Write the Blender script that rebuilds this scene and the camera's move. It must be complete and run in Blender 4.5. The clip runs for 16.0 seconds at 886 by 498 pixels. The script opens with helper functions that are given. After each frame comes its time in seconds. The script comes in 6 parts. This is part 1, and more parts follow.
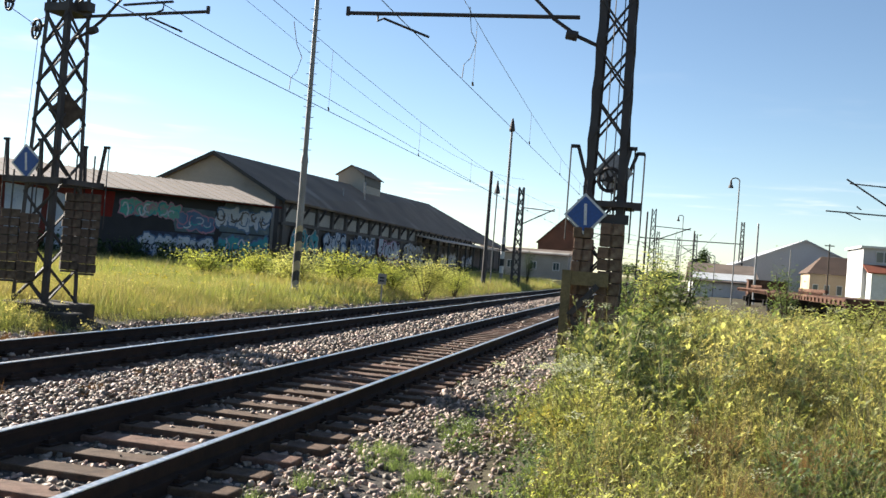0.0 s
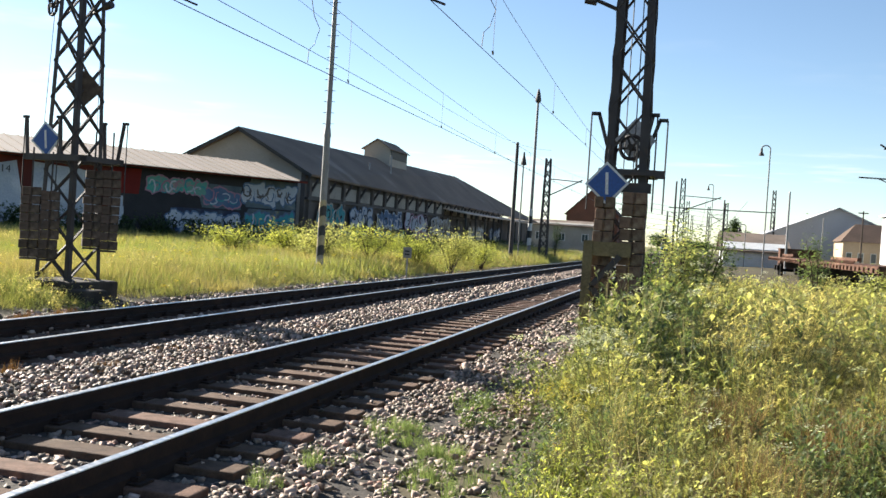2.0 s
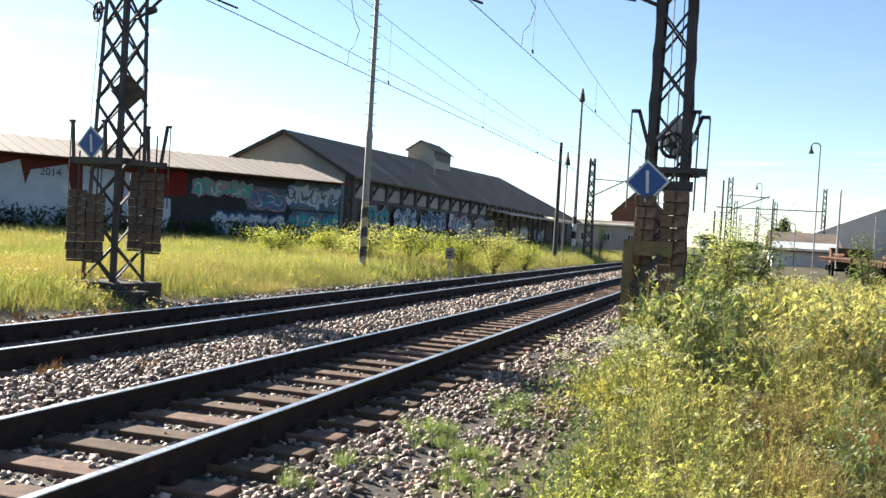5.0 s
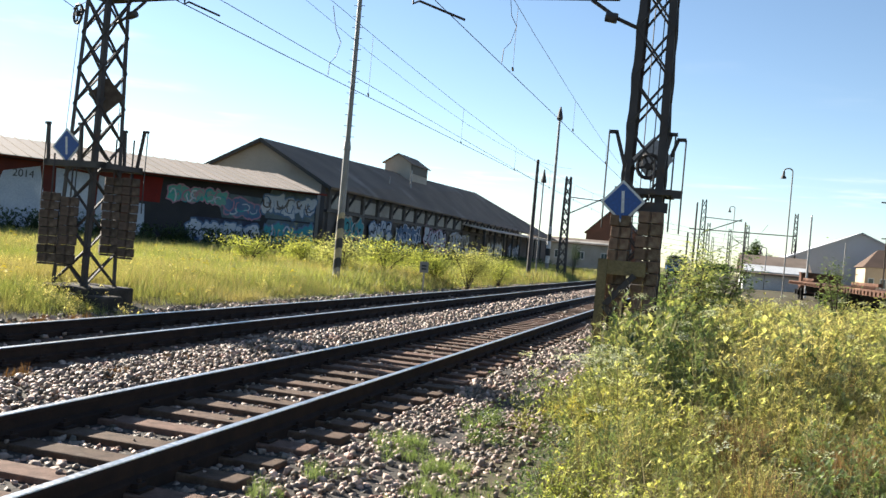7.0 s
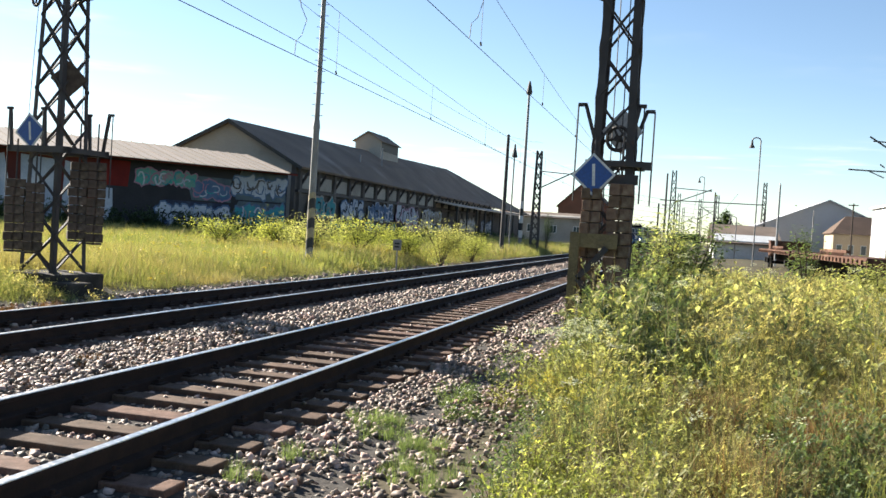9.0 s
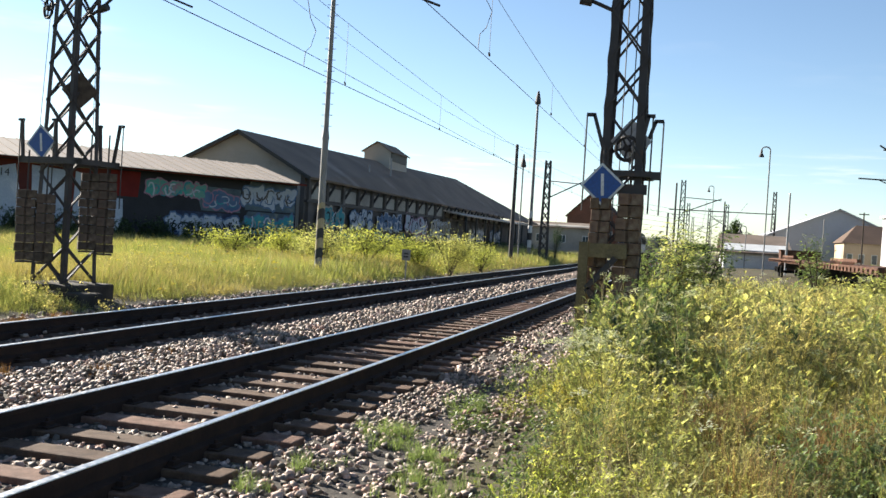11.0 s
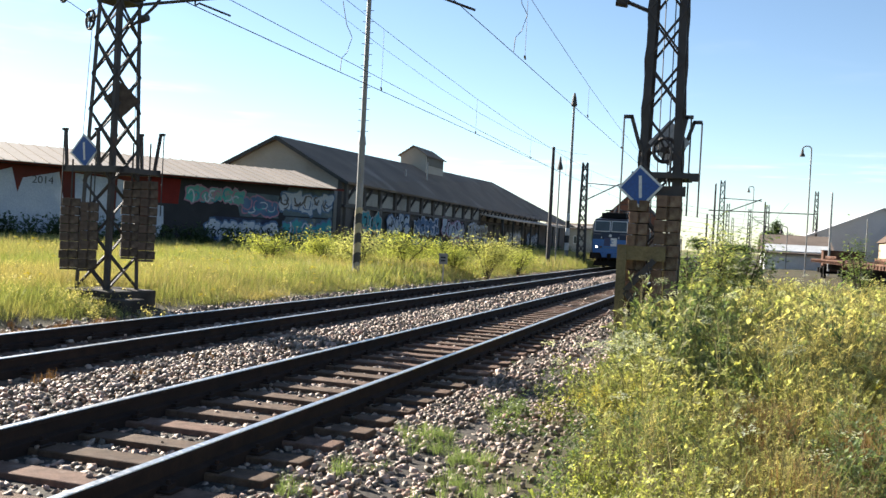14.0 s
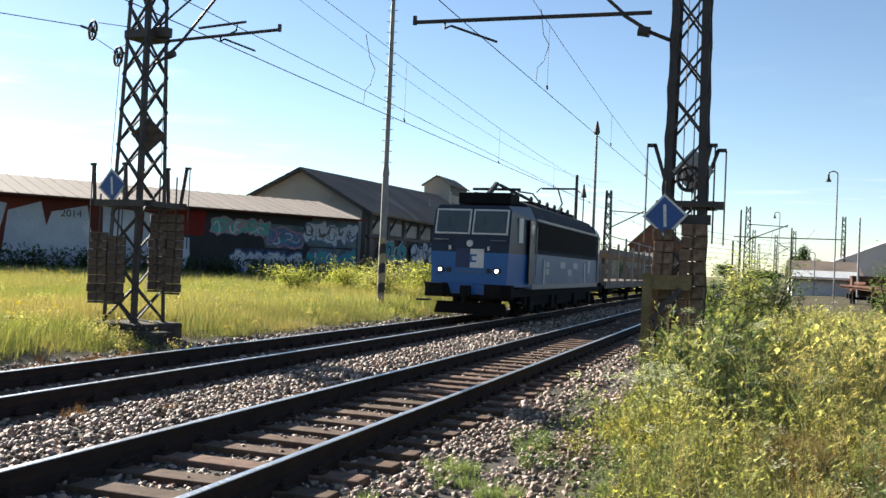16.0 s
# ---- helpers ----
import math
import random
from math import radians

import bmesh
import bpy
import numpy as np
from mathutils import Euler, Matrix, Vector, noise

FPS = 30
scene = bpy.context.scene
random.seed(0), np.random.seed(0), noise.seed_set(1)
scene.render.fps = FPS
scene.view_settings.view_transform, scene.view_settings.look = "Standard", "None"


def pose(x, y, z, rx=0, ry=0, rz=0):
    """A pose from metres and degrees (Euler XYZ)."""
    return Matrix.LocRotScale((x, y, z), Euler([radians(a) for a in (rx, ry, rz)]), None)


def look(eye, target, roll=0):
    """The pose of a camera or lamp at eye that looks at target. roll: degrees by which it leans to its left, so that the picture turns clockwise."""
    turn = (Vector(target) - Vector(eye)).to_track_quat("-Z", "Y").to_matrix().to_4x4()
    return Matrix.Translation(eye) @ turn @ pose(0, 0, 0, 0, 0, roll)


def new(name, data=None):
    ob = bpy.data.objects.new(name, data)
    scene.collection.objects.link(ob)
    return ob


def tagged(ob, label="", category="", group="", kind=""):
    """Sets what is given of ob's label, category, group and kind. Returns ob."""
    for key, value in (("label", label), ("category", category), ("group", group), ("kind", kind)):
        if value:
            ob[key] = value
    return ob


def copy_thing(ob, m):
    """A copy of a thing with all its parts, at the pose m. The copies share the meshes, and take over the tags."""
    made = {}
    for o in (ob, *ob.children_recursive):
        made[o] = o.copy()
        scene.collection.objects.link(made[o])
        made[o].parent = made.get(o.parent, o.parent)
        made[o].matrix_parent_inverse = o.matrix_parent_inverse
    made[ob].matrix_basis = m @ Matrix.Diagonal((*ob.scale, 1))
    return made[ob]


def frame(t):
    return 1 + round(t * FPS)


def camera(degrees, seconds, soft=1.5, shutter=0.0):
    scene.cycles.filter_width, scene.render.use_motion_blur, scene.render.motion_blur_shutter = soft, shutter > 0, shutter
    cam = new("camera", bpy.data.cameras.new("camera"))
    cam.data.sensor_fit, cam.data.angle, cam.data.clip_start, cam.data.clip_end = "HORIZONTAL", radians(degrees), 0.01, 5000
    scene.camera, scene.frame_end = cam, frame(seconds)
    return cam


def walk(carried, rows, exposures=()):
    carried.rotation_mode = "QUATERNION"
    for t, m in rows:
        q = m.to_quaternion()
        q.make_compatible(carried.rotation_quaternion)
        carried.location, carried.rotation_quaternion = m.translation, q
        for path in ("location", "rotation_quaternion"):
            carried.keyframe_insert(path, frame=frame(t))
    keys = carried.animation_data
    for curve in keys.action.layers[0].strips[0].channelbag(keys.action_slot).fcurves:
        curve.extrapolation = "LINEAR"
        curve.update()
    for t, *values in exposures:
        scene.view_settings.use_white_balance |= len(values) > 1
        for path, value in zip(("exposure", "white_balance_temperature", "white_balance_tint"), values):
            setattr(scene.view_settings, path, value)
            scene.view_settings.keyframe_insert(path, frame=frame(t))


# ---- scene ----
SLOPE = 0.17          # height of the rail tops over the sleepers
NEAR, FAR = -4.265, -8.24   # track centres

cam = camera(51.0, 16.0, soft=1.5)
EYE_Z = 1.711
PATH = [
    (0, 0.831, -4.411, 13.283, -0.162, -0.313, 0.005),
    (0.5, 0.441, -3.568, 13.346, -0.149, -0.311, 0.020),
    (1, 0.371, -2.737, 13.226, -0.153, -0.296, 0.024),
    (1.5, -0.173, -1.247, 13.333, -0.130, -0.222, 0.014),
    (2, -0.950, -3.650, 15.073, -0.069, -0.077, 0.001),
    (2.5, -1.548, -4.568, 18.351, -0.042, -0.037, 0.001),
    (3, -1.512, -3.661, 19.631, -0.023, -0.034, -0.012),
    (3.5, -2.515, -3.625, 19.715, 0.001, -0.015, -0.007),
    (4, -1.546, -3.810, 19.011, 0.009, 0.013, -0.011),
    (6.3, -0.632, -3.491, 16.804, -0.001, 0.017, -0.011),
    (6.5, -0.333, -4.186, 16.776, 0.004, 0.022, -0.017),
    (7, -0.079, -5.039, 16.268, -0.004, -0.019, -0.007),
    (7.5, -1.173, -5.387, 15.894, 0.008, 0.017, -0.017),
    (8, -1.525, -3.763, 14.735, -0.002, 0.011, -0.014),
    (10.5, -0.913, -3.596, 14.554, -0.003, 0.002, 0.003),
    (11, -0.803, -3.498, 15.140, 0.001, -0.003, -0.001),
    (11.5, -1.099, -3.438, 15.852, 0.001, 0.011, -0.004),
    (12, -1.046, -3.041, 16.936, -0.003, 0.003, -0.002),
    (12.5, -0.692, -4.308, 17.087, -0.008, -0.009, 0.002),
    (13, -0.684, -3.897, 16.649, -0.013, 0.005, 0.011),
    (13.5, -0.355, -3.675, 16.696, -0.011, -0.005, 0.006),
    (14, -0.716, -2.973, 17.415, -0.001, -0.021, 0.007),
    (14.5, -1.017, -3.042, 18.283, -0.003, -0.029, 0.007),
    (15, -0.303, -2.746, 18.434, -0.010, 0.010, 0.038),
    (15.5, 0.832, -3.514, 18.081, -0.012, 0.009, 0.043),
    (16, 0.993, -2.453, 18.899, -0.004, -0.024, 0.036),
]
walk(cam, [(t, pose(x, y, EYE_Z + z, 90 + p, r, w)) for t, p, r, w, x, y, z in PATH],
     exposures=[(0.0, 1.71), (1.5, 1.77), (3.0, 2.0), (4.0, 2.04), (6.3, 1.9), (7.0, 1.84), (8.0, 1.96), (10.5, 1.77), (12.0, 1.87), (14.5, 1.89), (16.0, 1.74)])

# ---- light ----
SUN_AZ, SUN_EL = -64.0, 23.0
CLOUD_SHIFT = 9.0
world = bpy.data.worlds.new("sky")
scene.world = world
world.use_nodes = True
wn = world.node_tree.nodes
wl = world.node_tree.links
sky = wn.new("ShaderNodeTexSky")
sky.sky_type = "NISHITA"
sky.sun_disc = False
sky.sun_elevation = radians(SUN_EL)
sky.sun_rotation = radians(SUN_AZ)
sky.altitude = 200
sky.air_density, sky.dust_density, sky.ozone_density = 0.90, 0.12, 2.0
wn["Background"].inputs[1].default_value = 0.051
# thin broken cloud over the whole sky
dome = wn.new("ShaderNodeTexCoord")
axes = wn.new("ShaderNodeSeparateXYZ")
wl.new(dome.outputs["Generated"], axes.inputs[0])
lift = wn.new("ShaderNodeMath")
lift.operation = "MAXIMUM"
wl.new(axes.outputs[2], lift.inputs[0])
lift.inputs[1].default_value = 0.06
flat = wn.new("ShaderNodeVectorMath")
flat.operation = "DIVIDE"
wl.new(dome.outputs["Generated"], flat.inputs[0])
wl.new(lift.outputs[0], flat.inputs[1])


def cloud_noise(scale, shift, lo, hi):
    shifted = wn.new("ShaderNodeVectorMath")
    shifted.operation = "ADD"
    wl.new(flat.outputs[0], shifted.inputs[0])
    shifted.inputs[1].default_value = (shift, shift * 0.7, 0)
    tex = wn.new("ShaderNodeTexNoise")
    tex.inputs["Scale"].default_value = scale
    tex.inputs["Detail"].default_value = 6.0
    wl.new(shifted.outputs[0], tex.inputs["Vector"])
    cut = wn.new("ShaderNodeMapRange")
    cut.interpolation_type = "SMOOTHSTEP"
    cut.inputs["From Min"].default_value, cut.inputs["From Max"].default_value = lo, hi
    wl.new(tex.outputs[0], cut.inputs["Value"])
    return cut.outputs[0]


cover = wn.new("ShaderNodeMath")
cover.operation = "MULTIPLY"
wl.new(cloud_noise(1.1, CLOUD_SHIFT, 0.5, 0.85), cover.inputs[0])
wl.new(cloud_noise(0.22, CLOUD_SHIFT + 4.0, 0.46, 0.62), cover.inputs[1])
pale = wn.new("ShaderNodeHueSaturation")
pale.inputs["Saturation"].default_value = 0.35
pale.inputs["Value"].default_value = 1.18
wl.new(sky.outputs[0], pale.inputs["Color"])
veil = wn.new("ShaderNodeMix")
veil.data_type = "RGBA"
wl.new(cover.outputs[0], veil.inputs[0])
wl.new(sky.outputs[0], veil.inputs[6])
wl.new(pale.outputs[0], veil.inputs[7])
wl.new(veil.outputs[2], wn["Background"].inputs[0])
sun_data = bpy.data.lights.new("sun", "SUN")
sun_data.energy = 4.8
sun_data.angle = radians(0.53)
sun_data.color = (1.0, 0.93, 0.82)
sun = new("sun", sun_data)
sd = Vector((math.sin(radians(SUN_AZ)) * math.cos(radians(SUN_EL)), math.cos(radians(SUN_AZ)) * math.cos(radians(SUN_EL)), math.sin(radians(SUN_EL))))
sun.matrix_world = look(sd * 50, (0, 0, 0))


# ---- materials ----
def mat(name, c1, c2=None, size=0.5, rough=0.8, metal=0.0, bump=0.2, fine=0.03, rand=0.0, isl=0.0, c3=None, c3size=2.0, c3at=0.58, trans=0.0, bumpsize=None, spec=0.5):
    """Two colours mixed by noise of that size in metres, a third in patches, finer grain and relief."""
    m = bpy.data.materials.new(name)
    m.use_nodes = True
    n, l = m.node_tree.nodes, m.node_tree.links
    b = n["Principled BSDF"]
    co = n.new("ShaderNodeTexCoord")
    c2 = c2 or tuple(v * 0.7 for v in c1)

    def nz(size, detail=5.0):
        t = n.new("ShaderNodeTexNoise")
        t.inputs["Scale"].default_value = 1.0 / size
        t.inputs["Detail"].default_value = detail
        l.new(co.outputs["Object"], t.inputs["Vector"])
        return t

    def ramp(src, lo, hi):
        r = n.new("ShaderNodeMapRange")
        r.inputs["From Min"].default_value, r.inputs["From Max"].default_value = lo, hi
        l.new(src, r.inputs["Value"])
        return r.outputs[0]

    def mix(f, a, bb, kind="MIX"):
        x = n.new("ShaderNodeMix")
        x.data_type, x.blend_type = "RGBA", kind
        for i, v in ((0, f), (6, a), (7, bb)):
            if isinstance(v, (int, float)):
                x.inputs[i].default_value = v
            elif isinstance(v, tuple):
                x.inputs[i].default_value = (*v, 1)
            else:
                l.new(v, x.inputs[i])
        return x.outputs[2]

    big = nz(size)
    col = mix(ramp(big.outputs[0], 0.35, 0.65), c1, c2)
    if c3:
        col = mix(ramp(nz(c3size, 8.0).outputs[0], c3at, c3at + 0.12), col, c3)
    grain = nz(fine, 3.0)
    col = mix(1.0, col, ramp(grain.outputs[0], -0.6, 0.95), "MULTIPLY")
    if rand or isl:
        src = n.new("ShaderNodeNewGeometry").outputs["Random Per Island"] if isl else n.new("ShaderNodeObjectInfo").outputs["Random"]
        hsv = n.new("ShaderNodeHueSaturation")
        r = n.new("ShaderNodeMapRange")
        r.inputs["To Min"].default_value, r.inputs["To Max"].default_value = 1 - (rand or isl), 1 + (rand or isl)
        l.new(src, r.inputs["Value"])
        l.new(r.outputs[0], hsv.inputs["Value"])
        r2 = n.new("ShaderNodeMapRange")
        r2.inputs["To Min"].default_value, r2.inputs["To Max"].default_value = 0.5 + 0.03 * (rand or isl), 0.5 - 0.03 * (rand or isl)
        l.new(src, r2.inputs["Value"])
        l.new(r2.outputs[0], hsv.inputs["Hue"])
        l.new(col, hsv.inputs["Color"])
        col = hsv.outputs[0]
    l.new(col, b.inputs["Base Color"])
    rr = ramp(grain.outputs[0], 0.2, 0.8)
    q = n.new("ShaderNodeMapRange")
    q.inputs["To Min"].default_value, q.inputs["To Max"].default_value = max(0.02, rough - 0.1), min(1, rough + 0.1)
    l.new(rr, q.inputs["Value"])
    l.new(q.outputs[0], b.inputs["Roughness"])
    b.inputs["Metallic"].default_value = metal
    b.inputs["Specular IOR Level"].default_value = spec if rough < 0.8 else 0.2
    if bump:
        bp = n.new("ShaderNodeBump")
        bp.inputs["Strength"].default_value = bump
        bp.inputs["Distance"].default_value = 0.01
        l.new((nz(bumpsize) if bumpsize else grain).outputs[0], bp.inputs["Height"])
        l.new(bp.outputs[0], b.inputs["Normal"])
    if trans:
        tr = n.new("ShaderNodeBsdfTranslucent")
        l.new(mix(1.0, col, (1.50, 1.49, 0.90), "MULTIPLY"), tr.inputs["Color"])
        ms = n.new("ShaderNodeMixShader")
        ms.inputs[0].default_value = trans
        l.new(b.outputs[0], ms.inputs[1])
        l.new(tr.outputs[0], ms.inputs[2])
        l.new(ms.outputs[0], n["Material Output"].inputs[0])
    return m


def glow(name, color, strength):
    m = bpy.data.materials.new(name)
    m.use_nodes = True
    b = m.node_tree.nodes["Principled BSDF"]
    b.inputs["Base Color"].default_value = (*color, 1)
    b.inputs["Emission Color"].default_value = (*color, 1)
    b.inputs["Emission Strength"].default_value = strength
    return m


def glass(name, color=(0.085, 0.11, 0.115)):
    m = mat(name, color, tuple(v * 0.8 for v in color), 0.6, rough=0.1, bump=0.0)
    return m


M = dict(
    soil=mat("soil", (0.13, 0.10, 0.06), (0.09, 0.08, 0.04), 0.8, 0.95, bump=0.6, c3=(0.11, 0.14, 0.04), c3size=1.5),
    meadow=mat("meadow_soil", (0.20, 0.20, 0.06), (0.28, 0.24, 0.10), 2.5, 0.95, bump=0.6, c3=(0.14, 0.19, 0.05), c3size=4.0),
    ballast_bed=mat("ballast_bed", (0.11, 0.095, 0.08), (0.06, 0.05, 0.042), 0.09, 0.95, bump=1.0, fine=0.04),
    stone=mat("ballast_stone", (0.51, 0.395, 0.30), (0.22, 0.155, 0.11), 0.10, 0.7, bump=0.4, isl=0.7, c3=(0.31, 0.18, 0.11), c3size=0.4, c3at=0.56),
    sleeper=mat("old_timber", (0.22, 0.135, 0.092), (0.13, 0.078, 0.053), 0.12, 0.9, bump=0.6, fine=0.012, rand=0.28, c3=(0.27, 0.19, 0.14), c3size=0.25, c3at=0.58),
    rust_rail=mat("rusty_rail", (0.052, 0.031, 0.022), (0.032, 0.021, 0.017), 0.2, 0.85, bump=0.3),
    rail_top=mat("polished_rail", (0.92, 0.91, 0.89), (0.85, 0.84, 0.82), 0.3, 0.38, metal=1.0, bump=0.0),
    iron=mat("dark_painted_iron", (0.055, 0.046, 0.045), (0.035, 0.028, 0.028), 0.3, 0.65, bump=0.15, c3=(0.10, 0.055, 0.035), c3size=0.5, c3at=0.6),
    rust=mat("rust", (0.16, 0.075, 0.045), (0.085, 0.045, 0.03), 0.3, 0.9, bump=0.4, c3=(0.22, 0.12, 0.075), c3size=1.0),
    concrete=mat("weathered_concrete", (0.34, 0.31, 0.26), (0.24, 0.21, 0.17), 0.3, 0.9, bump=0.4, c3=(0.14, 0.11, 0.085), c3size=0.5, rand=0.2),
    # weights on their shaded side: the shade is in this darker colour
    weight=mat("shaded_concrete_weight", (0.135, 0.10, 0.078), (0.085, 0.062, 0.048), 0.12, 0.95, bump=0.5, rand=0.18, c3=(0.18, 0.14, 0.105), c3size=0.3),
    galv=mat("galvanised_steel", (0.36, 0.36, 0.36), (0.27, 0.27, 0.28), 0.2, 0.5, metal=0.5, bump=0.1),
    greypaint=mat("grey_paint", (0.30, 0.29, 0.27), (0.22, 0.21, 0.20), 0.4, 0.6, bump=0.1),
    wire=mat("copper_wire", (0.045, 0.04, 0.038), (0.03, 0.03, 0.03), 0.5, 0.7, bump=0.0),
    blue=mat("blue_sign_paint", (0.014, 0.075, 0.30), (0.016, 0.09, 0.34), 0.4, 0.45, bump=0.02),
    white=mat("white_paint", (0.80, 0.80, 0.78), (0.70, 0.70, 0.67), 0.4, 0.5, bump=0.05),
    yellow=mat("yellow_paint", (0.46, 0.38, 0.22), (0.36, 0.29, 0.16), 0.2, 0.6, bump=0.1),
    black=mat("black_paint", (0.02, 0.02, 0.02), (0.035, 0.033, 0.03), 0.2, 0.6, bump=0.1),
    plaster=mat("grey_plaster", (0.46, 0.43, 0.38), (0.37, 0.34, 0.30), 3.0, 0.95, bump=0.3, c3=(0.28, 0.25, 0.22), c3size=3.0),
    darkplaster=mat("dark_mottled_plaster", (0.16, 0.14, 0.13), (0.10, 0.09, 0.085), 2.0, 0.95, bump=0.3, c3=(0.24, 0.22, 0.20), c3size=1.5),
    darkwall=mat("dark_boarded_wall", (0.05, 0.05, 0.055), (0.035, 0.035, 0.04), 1.5, 0.9, bump=0.3),
    roof=mat("grey_fibre_cement_roof", (0.27, 0.205, 0.16), (0.20, 0.155, 0.122), 3.0, 0.95, bump=0.3, c3=(0.35, 0.285, 0.235), c3size=5.0),
    tin=mat("weathered_tin_roof", (0.56, 0.46, 0.37), (0.47, 0.375, 0.29), 2.0, 0.75, metal=0.0, bump=0.1, rand=0.08),
    maroon=mat("maroon_paint", (0.16, 0.035, 0.025), (0.11, 0.028, 0.022), 1.5, 0.8, bump=0.1),
    spray_white=mat("pale_spray_paint", (0.52, 0.56, 0.62), (0.42, 0.47, 0.55), 1.2, 0.8, bump=0.05, c3=(0.62, 0.64, 0.68), c3size=1.5),
    spray_mint=mat("mint_spray_paint", (0.09, 0.40, 0.33), (0.16, 0.36, 0.31), 0.8, 0.8, bump=0.05, c3=(0.36, 0.27, 0.27), c3size=0.7, c3at=0.55),
    spray_teal=mat("teal_spray_paint", (0.05, 0.26, 0.32), (0.08, 0.34, 0.36), 0.8, 0.8, bump=0.05),
    spray_blue=mat("blue_spray_paint", (0.09, 0.15, 0.27), (0.13, 0.20, 0.32), 0.8, 0.8, bump=0.05),
    spray_pink=mat("pink_spray_paint", (0.42, 0.22, 0.30), (0.34, 0.20, 0.27), 0.8, 0.8, bump=0.05),
    spray_red=mat("red_spray_paint", (0.20, 0.02, 0.015), (0.15, 0.015, 0.012), 0.8, 0.8, bump=0.05),
    spray_blue_dark=mat("dark_blue_spray_paint", (0.035, 0.045, 0.085), (0.05, 0.06, 0.10), 0.8, 0.85, bump=0.05, c3=(0.09, 0.11, 0.15), c3size=0.6),
    spray_slate=mat("slate_spray_paint", (0.13, 0.17, 0.19), (0.08, 0.11, 0.14), 0.6, 0.85, bump=0.05, c3=(0.22, 0.25, 0.24), c3size=0.5),
    brick=mat("red_brick_wall", (0.20, 0.09, 0.065), (0.15, 0.075, 0.055), 2.0, 0.9, bump=0.2),
    cream=mat("cream_plaster", (0.68, 0.52, 0.36), (0.60, 0.46, 0.32), 2.0, 0.9, bump=0.1),
    palewall=mat("pale_grey_wall", (0.62, 0.62, 0.63), (0.54, 0.54, 0.55), 4.0, 0.9, bump=0.1),
    brownroof=mat("brown_tile_roof", (0.17, 0.115, 0.085), (0.13, 0.09, 0.07), 2.0, 0.9, bump=0.3),
    darkroof=mat("dark_tile_roof", (0.10, 0.065, 0.05), (0.075, 0.05, 0.04), 2.0, 0.9, bump=0.3),
    window=glass("window_glass"),
    blade=mat("meadow_grass", (0.36, 0.37, 0.125), (0.27, 0.31, 0.09), 3.0, 0.7, bump=0.0, isl=0.35, trans=0.35, c3=(0.46, 0.38, 0.15), c3size=2.5, c3at=0.52),
    drygrass=mat("dry_grass", (0.42, 0.36, 0.17), (0.36, 0.31, 0.14), 1.0, 0.8, bump=0.0, isl=0.3, trans=0.35),
    leaf=mat("weed_leaf", (0.44, 0.45, 0.19), (0.32, 0.36, 0.14), 1.2, 0.55, bump=0.0, isl=0.5, trans=0.56, c3=(0.30, 0.33, 0.10), c3size=1.5),
    midleaf=mat("deep_green_leaf", (0.23, 0.30, 0.12), (0.16, 0.22, 0.09), 1.0, 0.5, bump=0.0, isl=0.45, trans=0.45),
    leaf2=mat("pale_weed_leaf", (0.60, 0.59, 0.26), (0.46, 0.48, 0.19), 1.2, 0.6, bump=0.0, isl=0.5, trans=0.56, c3=(0.48, 0.46, 0.15), c3size=1.2),
    leaf3=mat("feathery_weed_leaf", (0.66, 0.58, 0.27), (0.54, 0.49, 0.21), 1.2, 0.6, bump=0.0, isl=0.5, trans=0.56, c3=(0.52, 0.42, 0.20), c3size=1.0),
    lime=mat("lime_weed_leaf", (0.48, 0.50, 0.14), (0.38, 0.43, 0.11), 0.8, 0.6, bump=0.0, isl=0.5, trans=0.56),
    darkleaf=mat("dark_shrub_leaf", (0.06, 0.10, 0.03), (0.04, 0.075, 0.024), 1.0, 0.6, bump=0.0, isl=0.35, trans=0.35),
    stalk=mat("weed_stalk", (0.30, 0.30, 0.12), (0.34, 0.27, 0.13), 0.5, 0.8, bump=0.0),
    flower=mat("white_petals", (0.72, 0.74, 0.58), (0.66, 0.68, 0.50), 0.3, 0.7, bump=0.0, isl=0.15, trans=0.5),
    goldflower=mat("yellow_petals", (0.72, 0.58, 0.04), (0.62, 0.52, 0.06), 0.3, 0.7, bump=0.0, isl=0.15, trans=0.3),
    withered=mat("withered_grass", (0.24, 0.125, 0.05), (0.17, 0.09, 0.04), 0.5, 0.8, bump=0.0, isl=0.3, trans=0.3),
    gold=mat("golden_weed_leaf", (0.46, 0.42, 0.06), (0.38, 0.36, 0.05), 0.8, 0.6, bump=0.0, isl=0.3, trans=0.5),
    rustgrass=mat("rust_coloured_stalk", (0.36, 0.22, 0.12), (0.28, 0.17, 0.09), 0.5, 0.8, bump=0.0, isl=0.3, trans=0.3),
    bark=mat("bark", (0.12, 0.09, 0.07), (0.08, 0.06, 0.05), 0.1, 0.9, bump=0.5),
    loco_blue=mat("loco_blue_paint", (0.008, 0.135, 0.42), (0.007, 0.12, 0.38), 2.0, 0.35, bump=0.03),
    loco_navy=mat("loco_dark_blue_paint", (0.009, 0.014, 0.036), (0.007, 0.011, 0.028), 2.0, 0.38, bump=0.03),
    loco_pale=mat("loco_pale_blue_paint", (0.05, 0.135, 0.27), (0.06, 0.15, 0.28), 1.5, 0.45, bump=0.03, c3=(0.12, 0.21, 0.32), c3size=1.0),
    loco_letter=mat("faded_lettering", (0.42, 0.47, 0.53), (0.36, 0.42, 0.48), 0.5, 0.5, bump=0.0),
